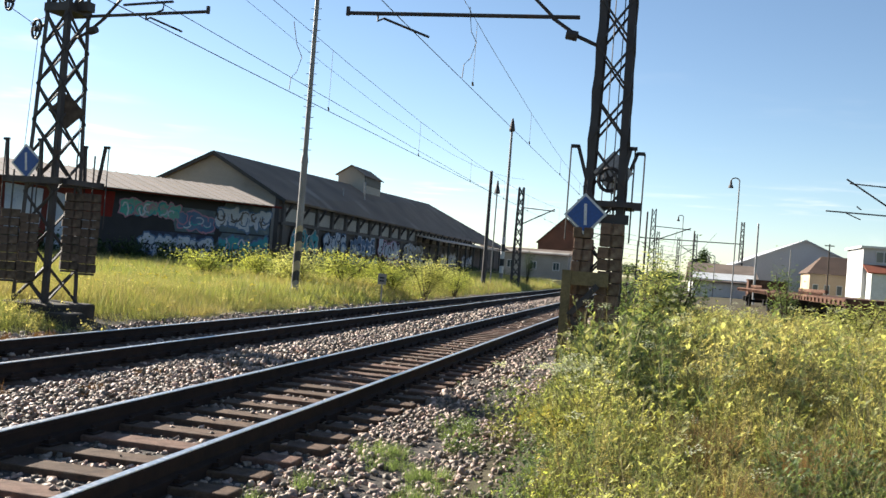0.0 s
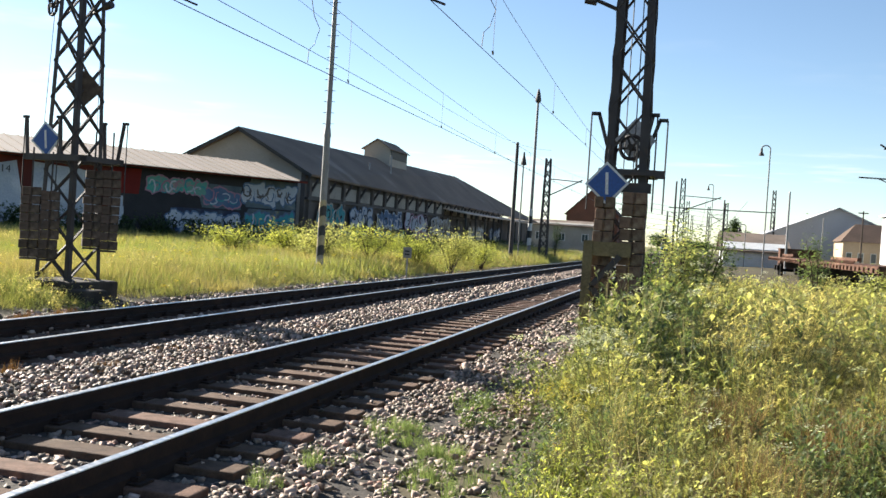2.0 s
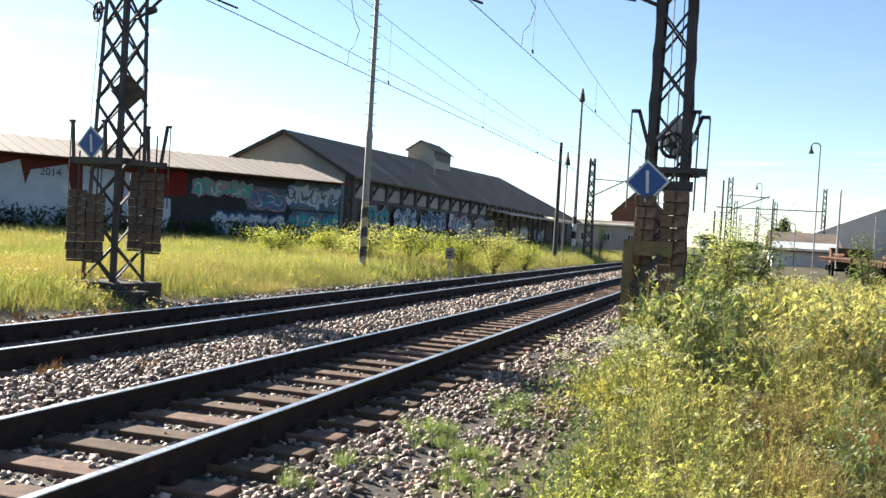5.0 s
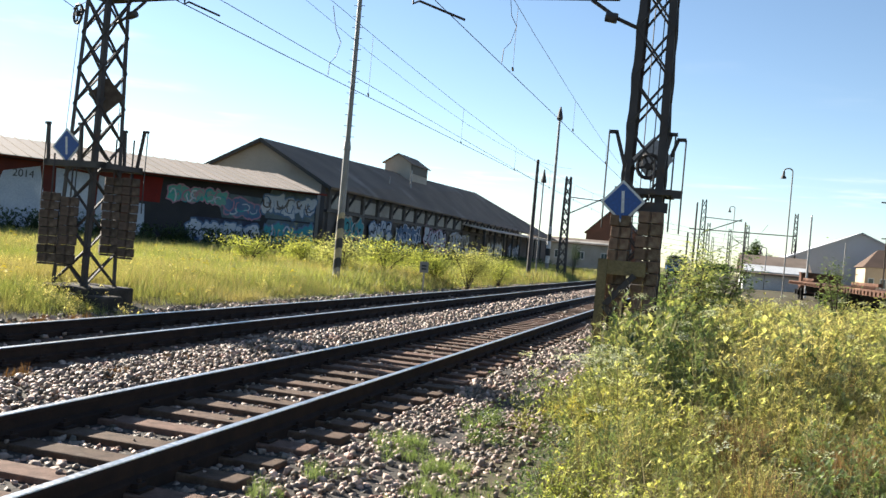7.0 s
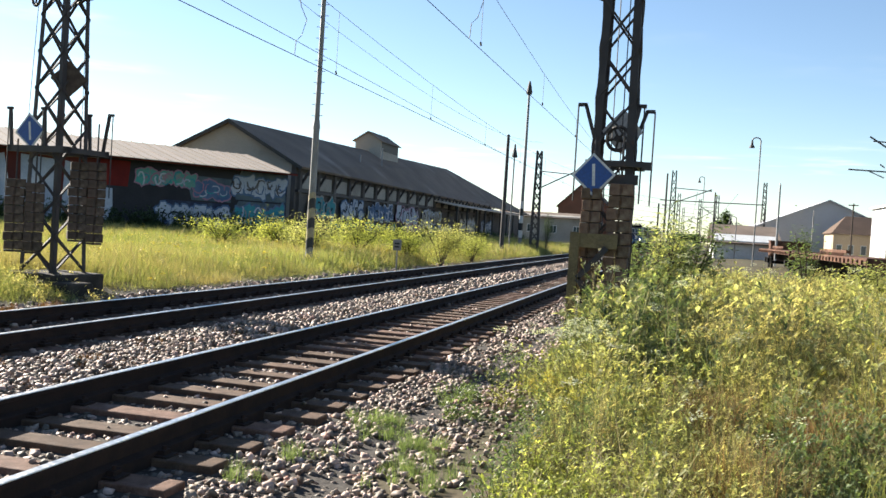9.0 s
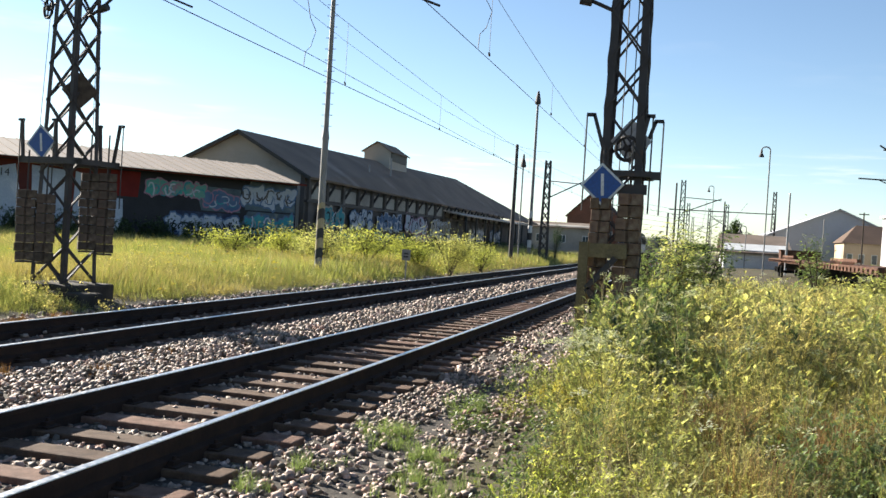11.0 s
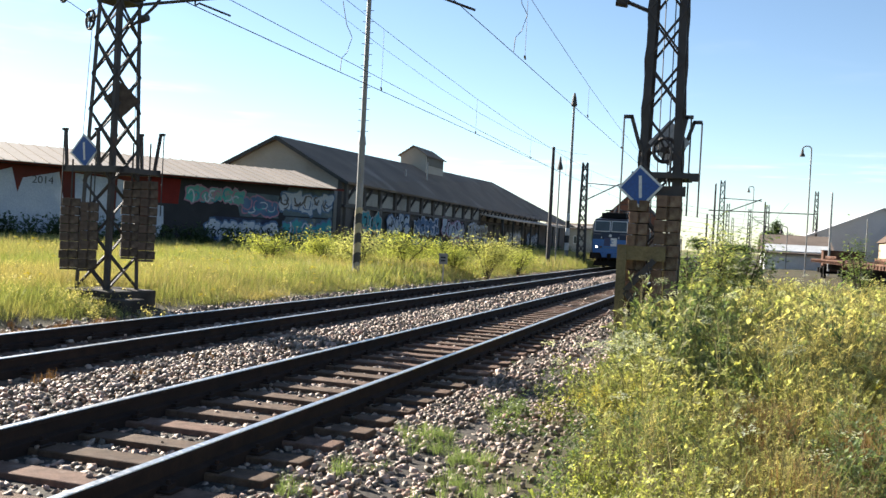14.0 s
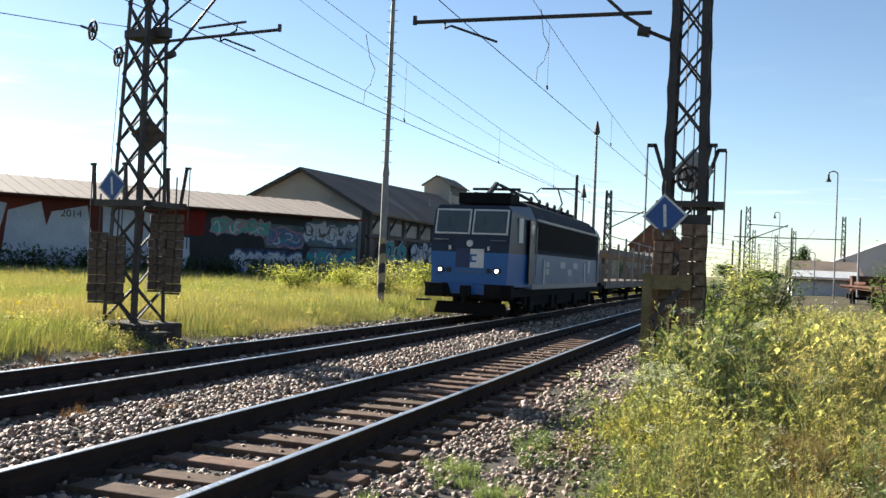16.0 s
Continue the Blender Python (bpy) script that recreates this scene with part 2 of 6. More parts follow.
    loco_grey=mat("loco_grey_roof", (0.05, 0.056, 0.07), (0.033, 0.037, 0.047), 1.0, 0.9, bump=0.1),
    under=mat("sooty_running_gear", (0.012, 0.011, 0.010), (0.009, 0.008, 0.008), 0.4, 0.9, bump=0.2),
    grille=mat("dark_grille", (0.010, 0.010, 0.011), (0.014, 0.014, 0.015), 0.3, 0.85, bump=0.2),
    wagon=mat("wagon_grey_brown", (0.30, 0.26, 0.22), (0.22, 0.18, 0.15), 0.6, 0.8, bump=0.2, c3=(0.20, 0.11, 0.07), c3size=0.8),
    lit=glow("headlight_glow", (1.0, 0.97, 0.9), 14.0),
)


# ---- mesh helpers ----
class MB:
    """Collects vertices and faces of one mesh."""

    def __init__(self):
        self.v, self.f = [], []

    def add(self, vs, fs):
        o = len(self.v)
        self.v += [tuple(v) for v in vs]
        self.f += [tuple(i + o for i in f) for f in fs]
        return self

    def box(self, c, s, m=None, bev=0.0):
        x, y, z = (k / 2 for k in s)
        if bev:
            bm = bmesh.new()
            bmesh.ops.create_cube(bm, size=1.0, matrix=Matrix.Diagonal((*s, 1)))
            bmesh.ops.bevel(bm, geom=bm.edges[:], offset=bev, segments=2, affect="EDGES", profile=0.5)
            bm.verts.index_update()
            vs = [v.co.copy() for v in bm.verts]
            fs = [[v.index for v in f.verts] for f in bm.faces]
            bm.free()
        else:
            vs = [Vector((a * x, b * y, d * z)) for d in (-1, 1) for a, b in ((-1, -1), (1, -1), (1, 1), (-1, 1))]
            fs = [(3, 2, 1, 0), (4, 5, 6, 7), (0, 1, 5, 4), (1, 2, 6, 5), (2, 3, 7, 6), (3, 0, 4, 7)]
        if m:
            vs = [m @ v for v in vs]
        return self.add([v + Vector(c) for v in vs], fs)

    def beam(self, p, q, w, h=None, r=None, n=0, up=(0, 0, 1)):
        """A bar from p to q: w by h, or round with n sides and end radii w, r."""
        p, q = Vector(p), Vector(q)
        d = (q - p)
        if d.length < 1e-6:
            return self
        d.normalize()
        u = Vector(up)
        if abs(d.dot(u)) > 0.95:
            u = Vector((1, 0, 0))
        a = d.cross(u).normalized()
        b = a.cross(d).normalized()
        if n:
            r = w if r is None else r
            ring = [(math.cos(2 * math.pi * i / n), math.sin(2 * math.pi * i / n)) for i in range(n)]
            vs = [p + (a * c + b * s) * w for c, s in ring] + [q + (a * c + b * s) * r for c, s in ring]
            fs = [(i, (i + 1) % n, n + (i + 1) % n, n + i) for i in range(n)] + [tuple(range(n - 1, -1, -1)), tuple(range(n, 2 * n))]
        else:
            h = h or w
            sq = ((-1, -1), (1, -1), (1, 1), (-1, 1))
            vs = [o + a * c * w / 2 + b * s * h / 2 for o in (p, q) for c, s in sq]
            fs = [(0, 1, 5, 4), (1, 2, 6, 5), (2, 3, 7, 6), (3, 0, 4, 7), (3, 2, 1, 0), (4, 5, 6, 7)]
        return self.add(vs, fs)

    def tube(self, pts, r, n=6):
        """One connected round tube along the points."""
        pts = [Vector(p) for p in pts]
        vs = []
        for i, p in enumerate(pts):
            d = (pts[min(i + 1, len(pts) - 1)] - pts[max(i - 1, 0)]).normalized()
            u = Vector((0, 0, 1)) if abs(d.z) < 0.9 else Vector((1, 0, 0))
            a = d.cross(u).normalized()
            b = a.cross(d).normalized()
            vs += [p + (a * math.cos(2 * math.pi * k / n) + b * math.sin(2 * math.pi * k / n)) * r for k in range(n)]
        m = len(pts)
        fs = [(j * n + k, j * n + (k + 1) % n, (j + 1) * n + (k + 1) % n, (j + 1) * n + k) for j in range(m - 1) for k in range(n)]
        fs += [tuple(range(n - 1, -1, -1)), tuple(range((m - 1) * n, m * n))]
        return self.add(vs, fs)

    def prism(self, poly, m, depth):
        """A flat outline (x, z) with thickness along y, placed by m."""
        n = len(poly)
        vs = [m @ Vector((x, 0, z)) for x, z in poly] + [m @ Vector((x, depth, z)) for x, z in poly]
        fs = [tuple(range(n)), tuple(range(2 * n - 1, n - 1, -1))] + [(i + n, (i + 1) % n + n, (i + 1) % n, i) for i in range(n)]
        return self.add(vs, fs)

    def lathe(self, c, prof, n=12, m=None):
        vs = []
        for r, z in prof:
            for i in range(n):
                v = Vector((r * math.cos(2 * math.pi * i / n), r * math.sin(2 * math.pi * i / n), z))
                vs.append((m @ v if m else v) + Vector(c))
        k = len(prof)
        fs = [(j * n + i, j * n + (i + 1) % n, (j + 1) * n + (i + 1) % n, (j + 1) * n + i) for j in range(k - 1) for i in range(n)]
        fs += [tuple(range(n - 1, -1, -1)), tuple(range((k - 1) * n, k * n))]
        return self.add(vs, fs)

    def mesh(self, name, material, smooth=False):
        me = bpy.data.meshes.new(name)
        me.from_pydata(self.v, [], self.f)
        me.materials.append(M[material] if isinstance(material, str) else material)
        if smooth:
            me.polygons.foreach_set("use_smooth", [True] * len(me.polygons))
        me.update()
        return me


def part(name, mb, material, parent=None, label="", smooth=False):
    """Links one mesh object, under its thing if one is given."""
    me = mb.mesh(name, material, smooth) if isinstance(mb, MB) else mb
    ob = new(name, me)
    if parent:
        ob.parent = parent
    if label:
        ob["label"] = label
    return ob


def thing(name, label, category, at=(0, 0, 0), turn=0.0, group="", kind=""):
    ob = new(name)
    ob.matrix_basis = pose(*at, 0, 0, turn)
    return tagged(ob, label, category, group, kind)


UNIT_BAR = {}


def bar(name, p, q, w, material, parent, h=None, label=""):
    """A square bar as an object on one shared unit mesh."""
    me = UNIT_BAR.get((name, material))
    if me is None:
        me = UNIT_BAR[name, material] = MB().box((0, 0, 0.5), (1, 1, 1)).mesh(name, material)
    ob = part(name, me, material, parent, label)
    d = Vector(q) - Vector(p)
    ob.matrix_basis = Matrix.Translation(p) @ d.to_track_quat("Z", "Y").to_matrix().to_4x4() @ Matrix.Diagonal((w, h or w, d.length, 1))
    return ob


def stuff(name, protos, places, material, label, category, smooth=False):
    """Joins many small copies of a few shapes into one mesh. places: rows of x, y, z, turn, scale, tilt, choice."""
    places = np.asarray(places, float)
    V, F, o = [], [], 0
    for k, (pv, pf) in enumerate(protos):
        s = places[places[:, 6].astype(int) % len(protos) == k]
        if not len(s):
            continue
        pv, pf = np.asarray(pv, float), np.asarray(pf, int)
        c, sn = np.cos(s[:, 3])[:, None], np.sin(s[:, 3])[:, None]
        ct, st = np.cos(s[:, 5])[:, None], np.sin(s[:, 5])[:, None]
        x, y, z = pv[:, 0][None], pv[:, 1][None], pv[:, 2][None]
        y2, z2 = y * ct - z * st, y * st + z * ct
        sc = s[:, 4][:, None]
        P = np.stack([s[:, 0][:, None] + sc * (x * c - y2 * sn), s[:, 1][:, None] + sc * (x * sn + y2 * c), s[:, 2][:, None] + sc * z2], 2)
        V.append(P.reshape(-1, 3))
        F.append((pf[None] + (np.arange(len(s)) * len(pv))[:, None, None] + o).reshape(-1, pf.shape[1]))
        o += len(s) * len(pv)
    V, F = np.concatenate(V), np.concatenate(F)
    k = F.shape[1]
    me = bpy.data.meshes.new(name)
    me.vertices.add(len(V))
    me.vertices.foreach_set("co", V.astype(np.float32).ravel())
    me.loops.add(F.size)
    me.loops.foreach_set("vertex_index", F.astype(np.int32).ravel())
    me.polygons.add(len(F))
    me.polygons.foreach_set("loop_start", (np.arange(len(F)) * k).astype(np.int32))
    if smooth:
        me.polygons.foreach_set("use_smooth", np.ones(len(F), bool))
    me.materials.append(M[material])
    me.update(calc_edges=True)
    me.validate()
    return tagged(new(name, me), label, category, kind="stuff")


rng = np.random.default_rng(7)


def ground_z(x, y):
    """The lie of the land: ballast shoulder, raised meadow on one side, weedy strip on the other."""
    if x < -10.2:
        z = -0.12 + 0.42 * min(1, (-10.2 - x) / 2.6) + 0.25 * min(1, max(0, (-x - 14) / 12))
    elif x > -2.3:
        z = -0.12 + 0.17 * min(1, max(0, (x + 2.3) / 1.6)) + 0.3 * min(1, max(0, (x - 0.5) / 6)) * min(1, max(0, (y - 8) / 12))
    else:
        z = -0.065
    return z + 0.03 * noise.noise((x * 0.7, y * 0.7, 0)) * (0.4 if -10.2 < x < -2.3 else 1.5)


# ---- ground ----
def ground():
    xs = [-3000, -800, -250, -120, -70] + list(np.arange(-50, -14, 2.0)) + list(np.arange(-14, 6, 0.4)) + list(np.arange(6, 30, 2.0)) + [40, 70, 120, 250, 800, 3000]
    ys = [-3000, -800, -200, -60, -20, -8] + list(np.arange(-4, 30, 0.6)) + list(np.arange(30, 80, 2.5)) + [90, 110, 140, 180, 250, 400, 900, 3000]
    mb = MB()
    vs = [(x, y, ground_z(x, y) if abs(x) < 100 and abs(y) < 300 else ground_z(max(-100, min(100, x)), y)) for y in ys for x in xs]
    n = len(xs)
    grid = [(j * n + i, j * n + i + 1, (j + 1) * n + i + 1, (j + 1) * n + i) for j in range(len(ys) - 1) for i in range(n - 1)]
    mb.add(vs, grid)
    me = mb.mesh("ground", "meadow", True)
    me.materials.append(M["ballast_bed"])
    me.materials.append(M["soil"])
    for p in me.polygons:
        x = p.center.x + 0.25 * noise.noise((p.center.x * 2, p.center.y * 1.3, 3))
        p.material_index = 1 if -10.4 < x < -2.0 else (2 if -2.0 <= x < 12 or (-11.5 < x <= -10.4 and p.center.y < 20) else 0)
    return tagged(new("ground", me), "flat ground of ballast, dry meadow and weedy soil", "ground", kind="structure")


ground()


# ---- tracks ----
def rail_profile(mb, x, y0, y1, sect):
    n = len(sect)
    vs = [(x + a, y, b) for y in (y0, y1) for a, b in sect]
    fs = [(i, (i + 1) % n, n + (i + 1) % n, n + i) for i in range(n)] + [tuple(range(n - 1, -1, -1)), tuple(range(n, 2 * n))]
    return mb.add(vs, fs)


RAIL = [(-0.07, -0.075), (0.07, -0.075), (0.07, 0.024), (0.012, 0.045), (0.010, 0.125), (0.035, 0.135), (0.035, 0.163), (-0.035, 0.163), (-0.035, 0.135), (-0.010, 0.125), (-0.012, 0.045), (-0.07, 0.024)]
HEAD = [(-0.032, 0.1635), (0.032, 0.1635), (0.030, 0.170), (-0.030, 0.170)]
SLEEPER_MESHES = []
for k in range(4):
    mb = MB().box((0, 0, -0.07), (2.6, 0.25, 0.15), bev=0.012)
    mb.v = [(x, y + 0.006 * noise.noise((x * 3, k, 0)), z + (0.008 * noise.noise((x * 4, y * 9, k)) if z > -0.05 else 0)) for x, y, z in mb.v]
    SLEEPER_MESHES.append(mb.mesh("sleeper", "sleeper"))
mb = MB().box((0, 0, 0.008), (0.34, 0.16, 0.016)).box((-0.105, 0, 0.03), (0.05, 0.09, 0.035)).box((0.105, 0, 0.03), (0.05, 0.09, 0.035))
for s in (-0.105, 0.105):
    mb.beam((s, 0, 0.04), (s, 0, 0.075), 0.016, n=6)
FASTENING = mb.mesh("rail_fastening", "rust_rail")


def track(name, xc, label, first, bed=0.0):
    tr = thing(name, label, "railway track", (xc, 0, 0), kind="structure")
    for s in (-0.7525, 0.7525):
        r = part("rail", rail_profile(MB(), s, -30, 420, RAIL), "rust_rail", tr, "rusty steel rail")
        part("running_surface", rail_profile(MB(), s, -30, 420, HEAD), "rail_top", r, "polished rail top")
    y, k = first, 0
    while y < 76:
        ob = part("sleeper", SLEEPER_MESHES[k % 4], "sleeper", tr)
        ob.matrix_basis = pose(random.uniform(-0.03, 0.03), y + random.uniform(-0.02, 0.02), random.uniform(-0.026, -0.014) - bed, 0, 0, random.uniform(-0.8, 0.8) + (180 if k % 3 else 0))
        if y < 34:
            for s in (-0.7525, 0.7525):
                f = part("rail_fastening", FASTENING, "rust_rail", tr)
                f.matrix_basis = pose(s, y, -0.014)
        y += 0.593
        k += 1
    far = MB()
    while y < 300:
        far.box((0, y, -0.09), (2.6, 0.25, 0.15))
        y += 0.593
    tagged(part("sleeper_row", far, "sleeper", tr), kind="stuff")


track("railway_track", NEAR, "ballasted track with shiny rails on old timber sleepers", 5.78 - 0.593 * 12)
track("railway_track", FAR, "second ballasted track with shiny rails on timber sleepers", 5.5 - 0.593 * 12, 0.03)


def stone_protos(n=8):
    """Sharp-edged crushed stones."""
    out = []
    for k in range(n):
        bm = bmesh.new()
        for i in range(9):
            z = 1 - 2 * (i + 0.5) / 9
            a, q = i * 2.4 + random.uniform(-0.6, 0.6), math.sqrt(1 - z * z)
            r = random.uniform(0.8, 1.15)
            bm.verts.new((r * q * math.cos(a), r * q * math.sin(a) * random.uniform(0.6, 0.95), r * z * 0.62))
        bmesh.ops.convex_hull(bm, input=bm.verts)
        loose = [v for v in bm.verts if not v.link_faces]
        bmesh.ops.delete(bm, geom=loose, context="VERTS")
        bm.verts.index_update()
        out.append(([tuple(v.co) for v in bm.verts], [[v.index for v in f.verts] for f in bm.faces]))
        bm.free()
    return out


def clear_of_track(x):
    """Height of the stones by their place across the tracks: lower over the sleeper ends."""
    for c in (NEAR, FAR):
        for s in (-0.7525, 0.7525):
            if abs(x - c - s) < 0.09:
                return False
    return True


def ballast():
    P = []
    for (y0, y1, dens, s0, s1) in ((3.0, 12, 330, 0.022, 0.048), (12, 24, 140, 0.032, 0.058), (24, 62, 42, 0.05, 0.09)):
        count = int((y1 - y0) * 8.6 * dens)
        for _ in range(count):
            x, y = rng.uniform(-10.7, -1.3), rng.uniform(y0, y1)
            if not clear_of_track(x):
                continue
            if x > -1.9 and rng.random() < (x + 1.9) / 0.8:
                continue
            ph = None
            for c, first in ((NEAR, 5.78), (FAR, 5.5)):
                if abs(x - c) < 1.34:
                    ph = ((y - first) / 0.593 + 50) % 1.0
            z = ground_z(x, y) + rng.uniform(-0.01, 0.03)
            if ph is not None:
                if ph < 0.24 or ph > 0.76:
                    if rng.random() > 0.02:
                        continue
                    z = -0.01
                else:
                    z -= 0.02
            elif -7.2 < x < -5.4:
                z += 0.05 * math.sin((x + 7.2) / 1.8 * math.pi)
            P.append((x, y, z, rng.uniform(0, 6.28), rng.uniform(s0, s1) * rng.choice([0.7, 1.0, 1.0, 1.35]), rng.uniform(-1.4, 1.4), rng.integers(0, 8)))
    stuff("ballast_stones", stone_protos(), P, "stone", "loose grey and brown crushed track stones", "ballast")


ballast()


# ---- buildings ----
def wall_box(name, x0, x1, y0, y1, z0, z1, material, parent, label=""):
    return part(name, MB().box(((x0 + x1) / 2, (y0 + y1) / 2, (z0 + z1) / 2), (x1 - x0, y1 - y0, z1 - z0)), material, parent, label)


def slab(name, a, b, c, d, t, material, parent, label=""):
    """A flat plate of four corners with thickness t below."""
    q = [Vector(v) for v in (a, b, c, d)]
    nrm = (q[1] - q[0]).cross(q[3] - q[0]).normalized()
    if nrm.z < 0:
        nrm = -nrm
    return part(name, MB().add(q + [v - nrm * t for v in q], [(0, 1, 2, 3), (7, 6, 5, 4), (0, 4, 5, 1), (1, 5, 6, 2), (2, 6, 7, 3), (3, 7, 4, 0)]), material, parent, label)


def blob(cx, cz, w, h, seed, pts=22, rough=0.3):
    """An uneven rounded outline for a sprayed letter."""
    out = []
    for i in range(pts):
        a = 2 * math.pi * i / pts
        k = 1 + rough * noise.noise((math.cos(a) * 1.7 + seed * 7.3, math.sin(a) * 1.7, seed)) * 1.6
        e = (abs(math.cos(a)) ** 4 + abs(math.sin(a)) ** 4) ** -0.25
        out.append((cx + w / 2 * math.cos(a) * k * e, cz + h / 2 * math.sin(a) * k * e))
    return out


def ribbon(pts, w):
    """Outline of a brush stroke of width w along points (x, z)."""
    left, right = [], []
    for i, p in enumerate(pts):
        a, b = pts[max(0, i - 1)], pts[min(len(pts) - 1, i + 1)]
        dx, dz = b[0] - a[0], b[1] - a[1]
        n = math.hypot(dx, dz) or 1.0
        k = w / 2 * (0.75 if i in (0, len(pts) - 1) else 1.0)
        left.append((p[0] - dz / n * k, p[1] + dx / n * k))
        right.append((p[0] + dz / n * k, p[1] - dx / n * k))
    return left + right[::-1]


def graffiti(parent, m, cx, cz, w, h, letters, fill, rim, seed, inner=None):
    """A sprayed piece: overlapping coloured forms with a rim, and curved strokes over them; x along the wall, z up, y out of it."""
    r = random.Random(seed)
    step = w / letters
    for i in range(letters):
        x = cx - w / 2 + step * (i + 0.5)
        zz = cz + 0.06 * h * math.sin(seed * 3 + i * 2.1)
        hh = h * (0.85 + 0.25 * noise.noise((i * 1.9, seed, 0)))
        if rim:
            part("letter_outline", MB().prism(blob(x, zz, step * 1.2, hh * 1.06, seed + i, rough=0.4), m @ Matrix.Translation((0, -0.012 - 0.0006 * i, 0)), 0.01), rim, parent)
        part("letter", MB().prism(blob(x, zz, step * 1.02, hh * 0.9, seed + i, rough=0.4), m @ Matrix.Translation((0, -0.02 - 0.0006 * i, 0)), 0.004), fill, parent)
    for i in range(letters):
        x = cx - w / 2 + step * (i + 0.5)
        for k, colour in enumerate((rim or inner, inner, "spray_white" if fill != "spray_white" else inner)):
            if not colour:
                continue
            a0, turn = r.uniform(0, 6.28), r.choice((-1, 1)) * r.uniform(1.8, 4.2)
            ox, oz = x + step * r.uniform(-0.25, 0.25), cz + h * r.uniform(-0.18, 0.18)
            rx, rz = step * r.uniform(0.22, 0.45), h * r.uniform(0.15, 0.36)
            pts = [(ox + rx * math.cos(a0 + turn * t) + 0.08 * step * r.uniform(-1, 1), oz + rz * math.sin(a0 + turn * t)) for t in np.linspace(0, 1, 9)]
            part("letter_stroke", MB().prism(ribbon(pts, min(step, h) * r.uniform(0.07, 0.15)), m @ Matrix.Translation((0, -0.032 - 0.0007 * (3 * i + k), 0)), 0.003), colour, parent)


def low_shed():
    """A low shed at an angle to the line, with tin roof and painted wall. Local x along the wall, y into the shed."""
    a = Vector((-44.5, 13.8, 0))
    b = Vector((-21.9, 50.0, 0))
    d = (b - a)
    L = d.length
    ang = math.degrees(math.atan2(d.y, d.x))
    sh = thing("warehouse_shed", "low long shed with tin roof and graffiti-covered dark wall", "shed", (a.x, a.y, 0.3), ang)
    I = Matrix.Identity(4)
    part("wall", MB().box((L / 2, 1.1, 1.95), (L, 0.25, 3.9)), "darkwall", sh, "dark painted front wall")
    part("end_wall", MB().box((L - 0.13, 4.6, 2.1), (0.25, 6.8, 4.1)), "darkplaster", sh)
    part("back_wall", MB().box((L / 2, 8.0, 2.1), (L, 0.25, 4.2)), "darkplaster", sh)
    part("eave_beam", MB().box((L / 2, 0.02, 3.86), (L, 0.12, 0.12)), "maroon", sh)
    part("soffit", MB().box((L / 2, 0.6, 3.92), (L, 1.2, 0.05)), "darkwall", sh)
    n = 64
    w = L / n
    one = None
    for i in range(n):
        x0 = i * w
        if one is None:
            mb = MB()
            z = lambda y: 3.96 + 0.235 * y
            for (xa, xb, up) in ((0.0, w - 0.05, 0.0), (w - 0.05, w, 0.045)):
                mb.add([(xa, -0.25, z(-0.25) + up), (xb, -0.25, z(-0.25) + up), (xb, 4.6, z(4.6) + up), (xa, 4.6, z(4.6) + up),
                        (xa, -0.25, z(-0.25) - 0.03), (xb, -0.25, z(-0.25) - 0.03), (xb, 4.6, z(4.6) - 0.03), (xa, 4.6, z(4.6) - 0.03)],
                       [(0, 1, 2, 3), (7, 6, 5, 4), (0, 4, 5, 1), (1, 5, 6, 2), (2, 6, 7, 3), (3, 7, 4, 0)])
            one = mb.mesh("roof_sheet", "tin")
        if i < n - 1:
            ob = part("roof_sheet", one, "tin", sh)
            ob.matrix_basis = pose(x0, 0, 0)
    slab("back_roof", (0, 4.6, 5.04), (L - 3.0, 4.6, 5.04), (L - 0.2, 8.2, 4.25), (0, 8.2, 4.25), 0.05, "roof", sh)
    face = Matrix.Translation((0, 0.975, 0))
    # maroon paint with broad pale letters, then the coloured pieces
    part("painted_band", MB().box((L - 28.1, 0.965, 2.05), (33.6, 0.01, 3.5)), "maroon", sh, "maroon painted stretch of wall")
    pale = face @ Matrix.Translation((0, -0.03, 0))
    for poly in ([(-27.5, 0.5), (-24.6, 0.5), (-24.4, 3.3), (-25.2, 3.5), (-25.6, 2.4), (-26.2, 3.4), (-27.2, 3.3)],
                 [(-24.1, 0.5), (-22.0, 0.5), (-21.9, 2.3), (-22.4, 3.6), (-23.9, 3.4)],
                 [(-21.6, 0.5), (-20.1, 0.5), (-19.75, 2.3), (-19.5, 3.45), (-21.4, 3.75)],
                 [(-19.7, 0.5), (-15.3, 0.5), (-15.45, 1.5), (-15.86, 3.6), (-17.5, 3.2), (-17.72, 2.5), (-18.0, 3.65), (-19.45, 3.14)],
                 [(-15.0, 0.5), (-13.4, 0.5), (-13.3, 3.5), (-14.2, 3.55), (-15.1, 3.62)],
                 [(-13.1, 0.5), (-11.9, 0.5), (-12.0, 3.3), (-13.0, 3.5)],
                 [(-11.3, 0.7), (-10.75, 0.7), (-10.5, 1.4), (-10.55, 2.3), (-11.3, 2.35)]):
        part("pale_letter", MB().prism([(L + x, z) for x, z in poly], pale, 0.008), "spray_white", sh, "broad pale sprayed letter")
    part("letter_seam", MB().box((L - 20.7, 0.925, 2.55), (1.6, 0.006, 0.06)), "black", sh)
    part("red_panel", MB().prism([(L - 11.25, 2.45), (L - 9.75, 2.45), (L - 9.65, 3.75), (L - 11.25, 3.75)], pale, 0.008), "spray_red", sh, "red sprayed panel")
